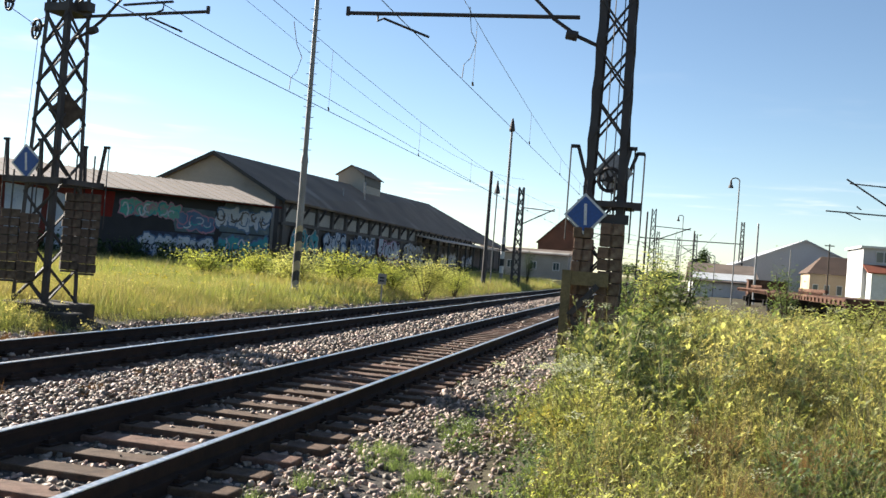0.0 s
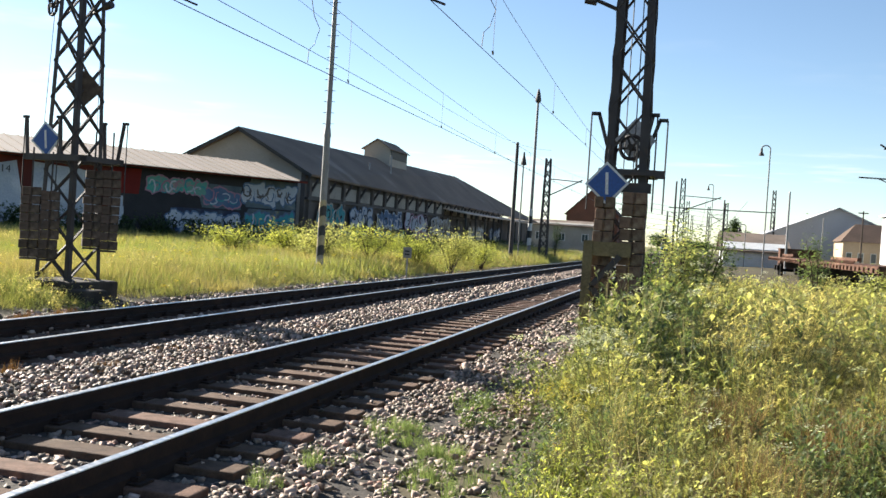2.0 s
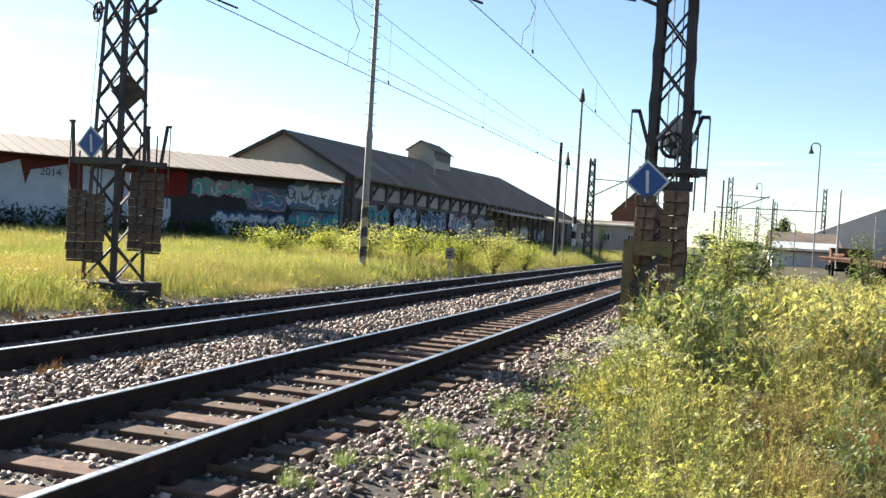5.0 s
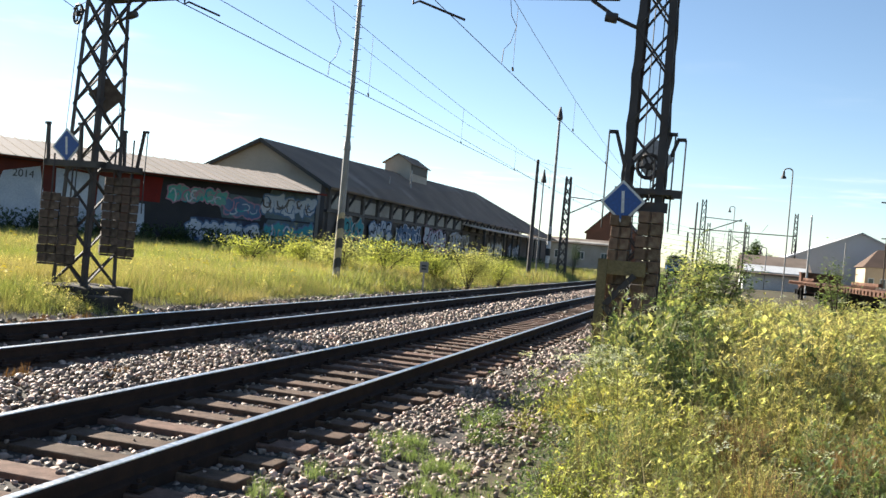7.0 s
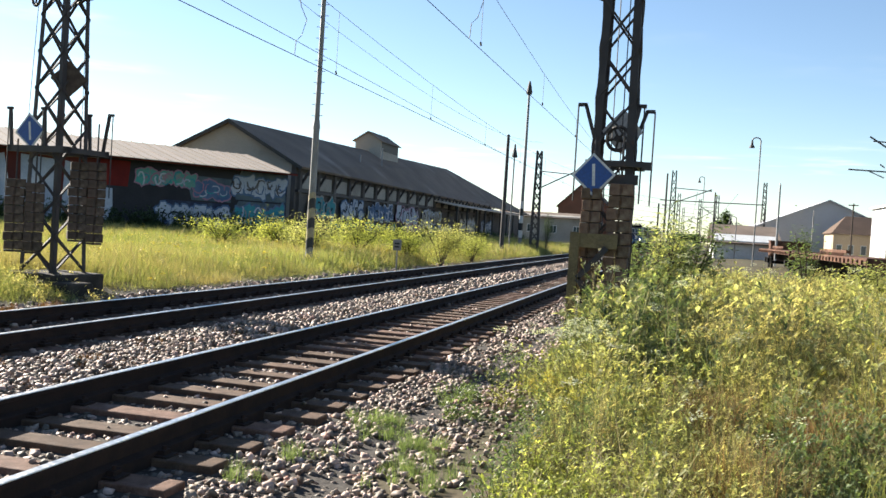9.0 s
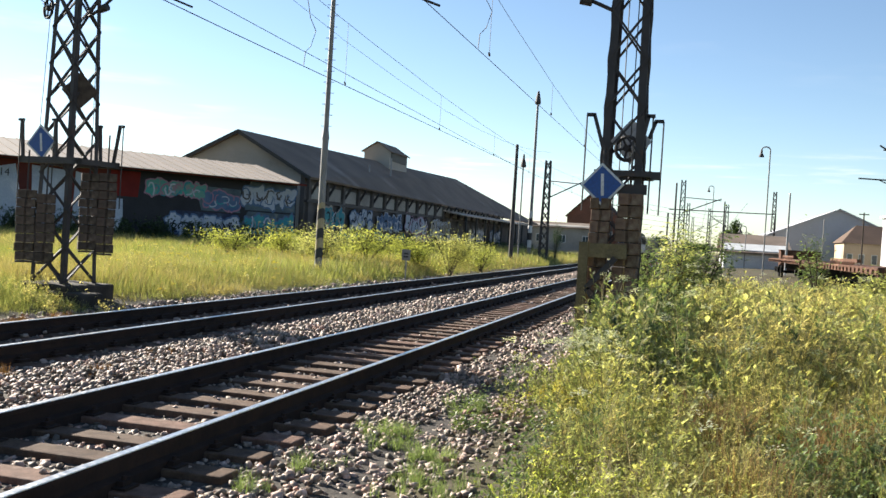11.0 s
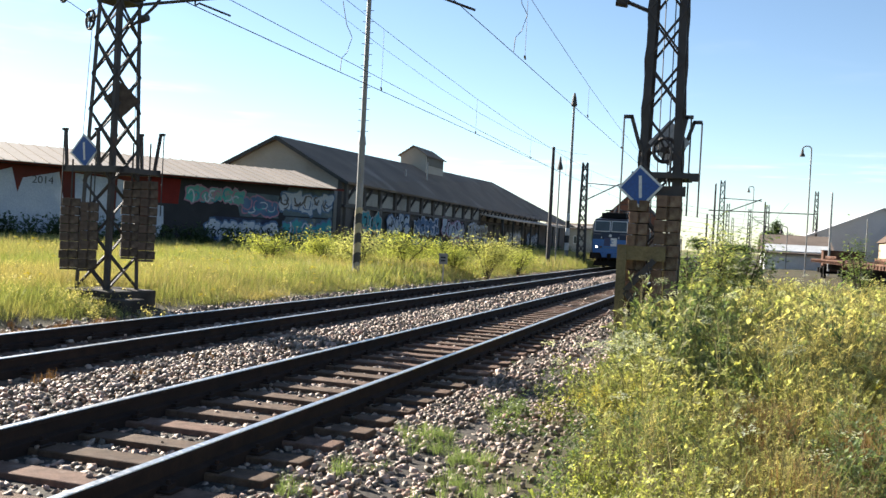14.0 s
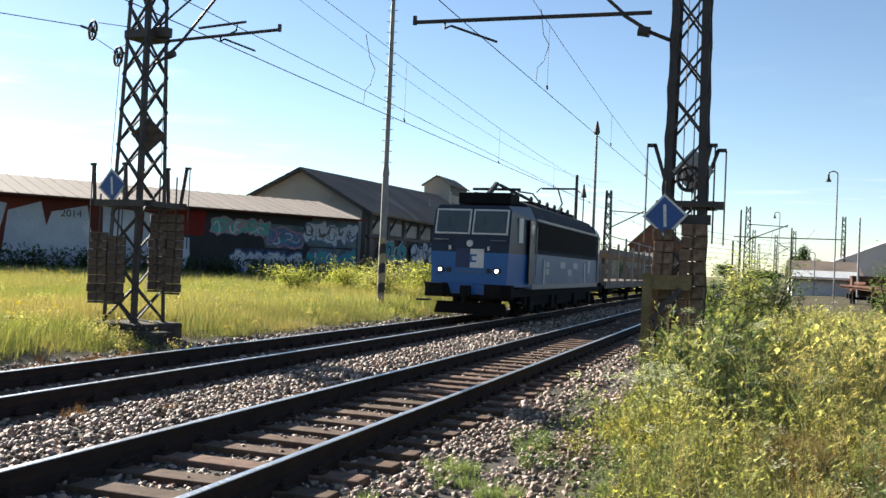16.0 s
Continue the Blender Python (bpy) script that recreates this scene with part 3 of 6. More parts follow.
    for x0, x1, z0, z1, mm in ((-3.7, -0.05, 0.35, 2.1, "spray_slate"), (-8.2, -3.8, 0.35, 1.9, "spray_blue_dark"), (-6.3, -3.7, 2.0, 3.3, "spray_slate"), (-3.6, -0.05, 2.2, 3.8, "spray_slate")):
        part("piece_background", MB().prism([(L + x0 + 0.2, z0), (L + x1, z0), (L + x1 - 0.1, (z0 + z1) / 2), (L + x1, z1), (L + x0 + 0.5, z1 + 0.03), (L + x0, (z0 + z1) / 2)], face @ Matrix.Translation((0, -0.008, 0)), 0.005), mm, sh)
    graffiti(sh, face, L - 7.6, 3.05, 3.3, 1.0, 5, "spray_mint", "spray_pink", 3, "spray_teal")
    graffiti(sh, face, L - 5.9, 1.15, 4.3, 1.25, 6, "spray_white", "spray_blue", 11, "darkwall")
    graffiti(sh, face, L - 4.9, 2.6, 2.2, 1.1, 3, "spray_blue", "spray_pink", 17, "spray_teal")
    graffiti(sh, face, L - 1.85, 3.05, 3.5, 1.3, 5, "spray_white", "spray_blue", 23, "darkplaster")
    graffiti(sh, face, L - 1.75, 1.3, 3.3, 1.5, 5, "spray_teal", "spray_blue", 29, "greypaint")
    cu = bpy.data.curves.new("year_mark", "FONT")
    cu.body, cu.size, cu.extrude = "2014", 0.5, 0.004
    cu.materials.append(M["black"])
    tx = part("year_mark", cu, "black", sh, "sprayed year")
    tx.matrix_basis = pose(L - 17.1, 0.925, 3.0, 90, 0, 0)
    return sh


low_shed()


def big_warehouse():
    W = thing("warehouse", "long grey gabled warehouse with graffiti along its loading side", "warehouse", (-24, 54.5, 0.3))
    L = 62.0
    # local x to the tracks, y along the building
    wall_box("wall", -0.3, 0, 0, L, 0, 4.75, "darkplaster", W, "dark mottled plaster wall facing the tracks")
    wall_box("back_wall", -9.9, -9.6, 0, L, 0, 4.75, "plaster", W)
    gp = [(-9.9, 0), (-0.3, 0), (-0.3, 4.72), (-4.65, 7.28), (-9.9, 4.72)]
    part("gable_wall", MB().prism(gp, Matrix.Translation((0, 0.02, 0)), 0.25), "plaster", W, "pale grey plastered gable")
    part("end_wall", MB().prism(gp, Matrix.Translation((0, L - 0.3, 0)), 0.25), "plaster", W)
    r0, r1 = (-4.65, -0.45, 7.46), (-4.8, 56.2, 8.5)
    slab("roof_slope", (0.55, -0.45, 4.62), (0.55, 88, 4.1), r1, r0, 0.16, "roof", W, "grey roof slope")
    slab("roof_slope", (-10.4, -0.45, 4.62), r0, r1, (-10.4, 88, 4.1), 0.16, "roof", W)
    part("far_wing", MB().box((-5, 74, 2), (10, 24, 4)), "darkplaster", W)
    part("verge_board", MB().beam((0.58, -0.5, 4.5), (-4.65, -0.5, 7.32), 0.06, 0.22).beam((-4.65, -0.5, 7.32), (-10.4, -0.5, 4.5), 0.06, 0.22), "black", W)
    # bays under the eave with posts and struts
    for i in range(21):
        y = 0.5 + i * 3.0
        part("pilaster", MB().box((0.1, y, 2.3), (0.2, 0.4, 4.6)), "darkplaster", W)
        part("eave_strut", MB().beam((0.1, y + 0.2, 3.5), (0.6, y + 0.2, 4.35), 0.14, 0.14), "iron", W)
        if i < 20:
            part("upper_panel", MB().box((0.02, y + 1.55, 3.72), (0.05, 2.2, 0.85)), "plaster", W, "pale plaster panel under the eave")
    part("lower_beam", MB().box((0.12, L / 2, 3.1), (0.22, L, 0.16)), "iron", W)
    face = Matrix.Translation((0.205, 0, 0)) @ pose(0, 0, 0, 0, 0, 90)
    rows = ((4.2, 2.1, 4.8, 1.5, "spray_teal", "plaster"), (10.2, 2.2, 4.6, 1.6, "spray_white", "spray_blue"), (16.8, 2.15, 6.0, 1.5, "spray_blue", "spray_white"), (24.2, 2.2, 6.5, 1.7, "spray_white", "spray_pink"), (32.5, 2.2, 7.0, 1.6, "plaster", "spray_white"),
            (8.0, 0.7, 7.0, 1.1, "spray_teal", "spray_blue"), (17.0, 0.7, 7.5, 1.2, "spray_blue", "spray_teal"), (26.0, 0.75, 7.0, 1.2, "spray_pink", "spray_white"), (36.0, 0.8, 9.0, 1.5, "spray_white", "spray_blue"), (48.0, 1.5, 8.0, 1.8, "spray_white", "plaster"), (58.0, 1.4, 6.0, 1.8, "spray_white", "spray_blue"))
    for i, (c, z, w, h, f, r) in enumerate(rows):
        graffiti(W, face, c, z, w, h, max(4, int(w / 1.1)), f, r, 40 + i * 5, "darkwall")
    # canopy over the loading ramp
    slab("canopy", (2.6, 33, 3.55), (2.6, 70, 3.55), (0.2, 70, 3.95), (0.2, 33, 3.95), 0.12, "tin", W, "pale tin canopy over the loading ramp")
    for i in range(9):
        part("canopy_post", MB().box((2.3, 34 + i * 4.4, 1.75), (0.16, 0.16, 3.5)), "black", W)
    part("loading_ramp", MB().box((1.35, 51, 0.35), (2.5, 36, 0.9)), "concrete", W)
    # roof lantern across the ridge, with an opening in its side
    y0, y1, xl, xr, xm, ze, zr = 26.6, 31.9, -5.95, -3.45, -4.7, 8.95, 9.72
    lan = part("roof_lantern", MB().prism([(xl, 6.6), (xr, 6.6), (xr, ze), (xm, zr - 0.06), (xl, ze)], Matrix.Translation((0, y0, 0)), y1 - y0), "plaster", W, "small gabled roof lantern")
    slab("lantern_roof", (xl - 0.25, y0 - 0.25, ze - 0.14), (xl - 0.25, y1 + 0.25, ze - 0.14), (xm, y1 + 0.25, zr + 0.04), (xm, y0 - 0.25, zr + 0.04), 0.07, "roof", lan)
    slab("lantern_roof", (xr + 0.25, y0 - 0.25, ze - 0.14), (xm, y0 - 0.25, zr + 0.05), (xm, y1 + 0.25, zr + 0.05), (xr + 0.25, y1 + 0.25, ze - 0.14), 0.07, "roof", lan)
    part("louvre", MB().box((xr, (y0 + y1) / 2, 8.42), (0.08, y1 - y0 - 0.5, 0.82)), "black", lan, "dark louvred opening")
    for y, h in ((17.0, 0.9), (22.5, 2.0)):
        part("vent_pipe", MB().beam((-1.9, y, 5.6), (-1.9, y, 5.9 + h), 0.07, n=8), "galv", W)
    return W


big_warehouse()


def simple_house(name, label, x0, x1, y0, y1, z0, eave, ridge, wallm, roofm, along="x", windows=0, door=False):
    H = thing(name, label, "house", ((x0 + x1) / 2, (y0 + y1) / 2, z0))
    w, d = (x1 - x0) / 2, (y1 - y0) / 2
    if along == "x":
        poly = [(-d, 0), (d, 0), (d, eave), (0, ridge), (-d, eave)]
        part("wall", MB().prism(poly, Matrix.Translation((w, 0, 0)) @ pose(0, 0, 0, 0, 0, 90), 2 * w), wallm, H)
        for s in (-1, 1):
            slab("roof_slope", (-w - 0.4, s * (d + 0.5), eave - 0.2), (w + 0.4, s * (d + 0.5), eave - 0.2), (w + 0.4, 0, ridge + 0.12), (-w - 0.4, 0, ridge + 0.12), 0.15, roofm, H)
    else:
        poly = [(-w, 0), (w, 0), (w, eave), (0, ridge), (-w, eave)]
        part("wall", MB().prism(poly, Matrix.Translation((0, -d, 0)), 2 * d), wallm, H)
        for s in (-1, 1):
            slab("roof_slope", (s * (w + 0.4), -d - 0.3, eave - 0.2), (s * (w + 0.4), d + 0.3, eave - 0.2), (0, d + 0.3, ridge + 0.12), (0, -d - 0.3, ridge + 0.12), 0.15, roofm, H)
    for i in range(windows):
        x = -w + (i + 0.5) * 2 * w / windows
        win = part("window", MB().box((x, -d - 0.02, eave * 0.52), (1.1, 0.08, 1.3)), "white", H)
        for s in (-0.25, 0.25):
            part("pane", MB().box((x + s, -d - 0.065, eave * 0.52), (0.42, 0.02, 1.12)), "window", win)
    return H


simple_house("hall", "pale grey gabled hall beyond the yard", 8.6, 24.6, 120, 165, 0.2, 4.2, 7.55, "palewall", "palewall", "y")
def cottage():
    """Low rendered house with a hipped tile roof."""
    H = thing("cottage", "cream rendered house with a brown hipped tile roof", "house", (18.2, 113.5, 0.2))
    part("wall", MB().box((0, 0, 1.75), (4.7, 7.0, 3.5)), "cream", H)
    part("wing_wall", MB().box((3.2, 0.3, 2.0), (1.7, 6.4, 4.0)), "plaster", H, "dull grey side wing")
    e, r = 3.45, 5.55
    a, b, c, d = (-2.65, -3.8, e), (4.3, -3.8, e), (4.3, 3.8, e), (-2.65, 3.8, e)
    p, q = (-0.7, 0, r), (4.3, 0, r)
    part("roof", MB().add([a, b, c, d, p, q], [(0, 1, 5, 4), (2, 3, 4, 5), (3, 0, 4), (1, 2, 5), (3, 2, 1, 0)]), "brownroof", H, "brown tiled hip roof")
    part("chimney", MB().box((3.6, 0.8, 5.8), (0.45, 0.45, 0.9)), "brick", H)
    for x in (-1.7, -0.5, 0.8):
        win = part("window", MB().box((x, -3.52, 1.75), (0.62, 0.08, 1.1)), "white", H)
        part("pane", MB().box((x, -3.57, 1.75), (0.48, 0.02, 0.95)), "window", win)
    return H


def modern_house():
    """Two-storey house with a flat roof and a red-tiled lower part."""
    H = thing("house", "white modern house with a red tiled lean-to roof", "house", (25.5, 103.5, 0.2))
    part("wall", MB().box((0, 0, 3.1), (12.6, 8.0, 6.2)), "palewall", H)
    part("flat_roof", MB().box((0, 0, 6.3), (13.2, 8.6, 0.22)), "white", H, "white flat roof edge")
    part("front_wall", MB().box((0.3, -5.2, 1.9), (12.4, 2.4, 3.8)), "white", H, "white rendered lower front")
    slab("lean_to_roof", (-6.3, -6.7, 3.75), (6.8, -6.7, 3.75), (6.8, -3.9, 4.6), (-6.3, -3.9, 4.6), 0.12, "redtile", H, "red tiled lean-to roof")
    for x in (-4.4, -1.6, 1.2, 4.0):
        win = part("window", MB().box((x, -4.03, 5.35), (1.5, 0.1, 1.15)), "white", H)
        for k in (-0.36, 0.36):
            part("pane", MB().box((x + k, -4.1, 5.35), (0.62, 0.02, 1.0)), "window", win)
    return H


M["emblem"] = mat("dark_blue_emblem", (0.012, 0.03, 0.13), (0.012, 0.028, 0.11), 1.0, 0.4, bump=0.0)
M["redtile"] = mat("red_tile_roof", (0.30, 0.09, 0.05), (0.22, 0.07, 0.045), 1.0, 0.9, bump=0.3)
cottage()
modern_house()
simple_house("store", "long white low store with a grey roof", 3.0, 9.3, 100, 116, 0.2, 1.95, 3.6, "white", "roof", "x", 0)
simple_house("brick_house", "tall dark red brick house by the line", -23.8, -14.0, 178, 192, 0.2, 7.0, 11.8, "brick", "darkroof", "y", 3)
simple_house("station_shed", "low grey railway building beside the line", -30, -15.0, 150, 160, 0.2, 4.3, 4.9, "plaster", "roof", "x", 4)


# ---- masts, poles and wires ----
def lattice_mast(name, label, x, y, z0, h, wb, wt, panel, detailed=True, group="catenary masts", turn=0, leg=0.088):
    """Four angle-iron legs with crossed braces on every side."""
    T = thing(name, label, "mast", (x, y, z0), turn, group)
    wid = lambda z: wb + (wt - wb) * z / h
    corner = lambda sx, sy, z: Vector((sx * wid(z) / 2, sy * wid(z) / 2, z))
    for sx in (-1, 1):
        for sy in (-1, 1):
            if detailed:
                a, b = corner(sx, sy, 0), corner(sx, sy, h)
                mb = MB()
                for (ux, uy, vx, vy) in ((leg, 0.014, -sx * leg / 2, 0), (0.014, leg, 0, -sy * leg / 2)):
                    q = [a + Vector((vx + i * ux / 2, vy + j * uy / 2, 0)) for i, j in ((-1, -1), (1, -1), (1, 1), (-1, 1))]
                    r = [b + Vector((vx + i * ux / 2, vy + j * uy / 2, 0)) for i, j in ((-1, -1), (1, -1), (1, 1), (-1, 1))]
                    mb.add(q + r, [(3, 2, 1, 0), (4, 5, 6, 7), (0, 1, 5, 4), (1, 2, 6, 5), (2, 3, 7, 6), (3, 0, 4, 7)])
                part("leg", mb, "iron", T)
            else:
                part("leg", MB().beam(corner(sx, sy, 0), corner(sx, sy, h), 0.11), "iron", T)
    n = int(h / panel)
    for i in range(n):
        z0_, z1_ = h * i / n, h * (i + 1) / n
        for k, (A, B) in enumerate((((-1, -1), (1, -1)), ((1, -1), (1, 1)), ((1, 1), (-1, 1)), ((-1, 1), (-1, -1)))):
            for p, q in ((A, B), (B, A)):
                a, b = corner(*p, z0_), corner(*q, z1_)
                if detailed:
                    bar("brace", a, b, 0.045, "iron", T, 0.03)
                else:
                    bar("brace", a, b, 0.05, "iron", T)
    return T


def pulley(T, c, r, axis):
    """A spoked pulley wheel with rim, hub and spokes; axis is its normal."""
    ax = Vector(axis).normalized()
    u = ax.orthogonal().normalized()
    v = ax.cross(u)
    c = Vector(c)
    n = 20
    ring = [c + (u * math.cos(2 * math.pi * i / n) + v * math.sin(2 * math.pi * i / n)) * r for i in range(n + 1)]
    rim = part("pulley_wheel", MB().tube(ring, 0.03, 6), "iron", T, "spoked pulley wheel")
    part("hub", MB().beam(c - ax * 0.05, c + ax * 0.05, 0.05, n=8), "iron", rim)
    for i in range(0, n, 4):
        part("spoke", MB().beam(c, ring[i], 0.018, n=5), "iron", rim)
    return rim


def diamond_sign(name, label, x, y, z, r, turn, parent=None, tilt=0.0):
    S = thing(name, label, "sign", (x, y, z), turn, "blue diamond signs")
    S.matrix_basis = pose(x, y, z, 0, tilt, turn)
    q = lambda k: [(0, -k), (k, 0), (0, k), (-k, 0)]
    part("plate", MB().prism(q(r), Matrix.Identity(4), 0.012), "white", S, "white border plate")
    part("blue_field", MB().prism(q(r * 0.86), Matrix.Translation((0, -0.006, 0)), 0.005), "blue", S)
    part("white_bar", MB().box((0, -0.009, 0.0), (r * 0.13, 0.004, r * 1.0)), "white", S)
    part("back_rail", MB().box((0, 0.035, 0), (0.05, 0.05, r * 1.6)), "galv", S)
    return S


def weight_stack(name, x, y, z0, z1, w, d, turn=0, surface="weight"):
    T = thing(name, "stack of weathered concrete tensioning weights hung on the mast", "weights", (x, y, z0), turn, "tension weights")
    n = max(4, int((z1 - z0) / 0.165))
    hh = (z1 - z0) / n
    me = MB().box((0, 0.015, hh / 2), (w, d - 0.03, hh - 0.012), bev=0.01).box((-w * 0.27, -d / 2 + 0.03, hh / 2), (w * 0.44, 0.06, hh - 0.012), bev=0.01).box((w * 0.27, -d / 2 + 0.03, hh / 2), (w * 0.44, 0.06, hh - 0.012), bev=0.01).mesh("weight", surface)
    for i in range(n):
        ob = part("weight", me, "weight", T)
        ob.matrix_basis = pose(random.uniform(-0.015, 0.015), random.uniform(-0.015, 0.015), i * hh, 0, 0, random.uniform(-3, 3))
    part("rod", MB().beam((0, 0, -0.05), (0, 0, z1 - z0 + 0.75), 0.018, n=6), "iron", T)
    part("base_plate", MB().box((0, 0, -0.025), (w * 0.9, d * 0.9, 0.03)), "iron", T)
    return T


def cantilever(T, tip, side, z_tube, y, z_low, start=0.5, push=-1):
    """Tube, stay, insulators and registration arm from a mast over its track; local to the mast."""
    s = side
    part("arm_tube", MB().beam((s * 0.55, y, z_tube), (tip, y, z_tube + 0.02), 0.032, n=8), "iron", T)
    part("arm_stay", MB().tube([(s * 0.95, y, z_tube - 0.02), (s * 0.55, y, z_low + 0.12), (s * 0.28, y, z_low)], 0.03, 6), "iron", T)
    part("upper_stay", MB().beam((s * 0.95, y, z_tube), (s * 2.0, y, z_tube + 1.0), 0.028, n=6).beam((s * 0.2, y, z_tube + 0.25), (s * 1.9, y, z_tube + 1.25), 0.02, n=6), "iron", T)
    ins = MB()
    a, b = Vector((s * 0.55, y, z_low + 0.12)), Vector((s * 0.75, y, z_tube - 0.25))
    for i in range(5):
        c = a.lerp(b, 0.1 + 0.16 * i)
        ins.beam(c, c + (b - a).normalized() * 0.035, 0.075, n=10)
    part("insulator", ins, "iron", T, "brown ribbed insulator")
    x0 = tip - s * start
    s = -s * push
    part("registration_arm", MB().tube([(x0, y, z_tube), (x0, y, z_tube - 0.1), (x0 - s * 0.1, y, z_tube - 0.06), (x0 - s * 0.85, y, z_tube - 0.34)], 0.02, 5), "iron", T)
    part("clamp", MB().box((tip, y, z_tube + 0.05), (0.05, 0.05, 0.14)), "iron", T)


def side_arm(T, x, y, z, lean, h=0.75):
    part("pulley_arm", MB().beam((x, y, z), (x + lean, y, z + h), 0.05, 0.05).box((x + lean * 1.3, y, z + h), (0.13, 0.05, 0.05)), "iron", T)
    part("tension_rope", MB().beam((x + lean * 1.7, y, z + h), (x + lean * 1.7, y, z - 0.9), 0.012, n=5), "wire", T)


def mast_right():
    X, Y, Z = -1.07, 13.72, 0.15
    T = lattice_mast("catenary_mast", "dark rusty lattice mast with tension weights and a signal plate", X, Y, Z, 9.2, 0.64, 0.42, 0.68, leg=0.105)
    part("cross_frame", MB().box((0.03, -0.36, 2.6), (0.8, 0.10, 0.08)).box((0.03, 0.36, 2.6), (0.8, 0.1, 0.08)).box((0.38, 0, 2.6), (0.08, 0.62, 0.08)).box((-0.34, 0, 2.6), (0.08, 0.62, 0.08)).box((0.03, -0.34, 2.38), (0.7, 0.06, 0.14)), "iron", T)
    part("lug", MB().box((0.49, -0.362, 2.58), (0.12, 0.11, 0.11)), "iron", T)
    for x, y, lean in ((-0.27, -0.29, -0.15), (0.25, -0.28, 0.09), (0.26, 0.26, 0.16)):
        side_arm(T, x, y, 2.95, lean, 0.48)
    pulley(T, (0.05, -0.1, 2.98), 0.17, (0.3, 1, 0))
    part("plate", MB().prism([(0, -0.34), (0.3, 0), (0, 0.34), (-0.3, 0)], Matrix.Translation((0.08, 0.2, 3.12)), 0.015), "palewall", T, "back of a weathered diamond plate")
    for x in (-0.05, 0.09):
        part("tension_rope", MB().beam((x, 0, 2.3), (x, 0, 8.6), 0.008, n=4), "wire", T)
    cantilever(T, -4.2, -1, 5.36, -0.22, 4.95)
    part("plinth", MB().box((0, 0, -0.1), (1.0, 1.0, 0.7), bev=0.03), "concrete", T)
    # timber guard with a raking strut at the foot
    g = part("guard_frame", MB().box((-0.43, -0.53, 0.80), (0.13, 0.10, 1.6)).box((-0.1, -0.515, 1.49), (0.53, 0.09, 0.2)), "yellow_timber", T, "weathered yellowish timber guard")
    part("strut", MB().beam((-0.36, -0.55, 0.95), (0.02, -0.55, 1.4), 0.09, 0.08).beam((-0.36, -0.55, 0.95), (0.02, -0.55, 0.5), 0.09, 0.08), "iron", g)
    weight_stack("tension_weights", X - 0.25, Y - 0.30, Z + 0.75, Z + 2.24, 0.28, 0.28, 0, "lit_weight")
    weight_stack("tension_weights", X + 0.15, Y - 0.30, Z + 0.75, Z + 2.32, 0.34, 0.3, 0, "lit_weight")
    diamond_sign("diamond_sign", "blue diamond sign with a white bar fixed to the mast", -1.305, 13.28, 2.572, 0.312, 2, tilt=-3)


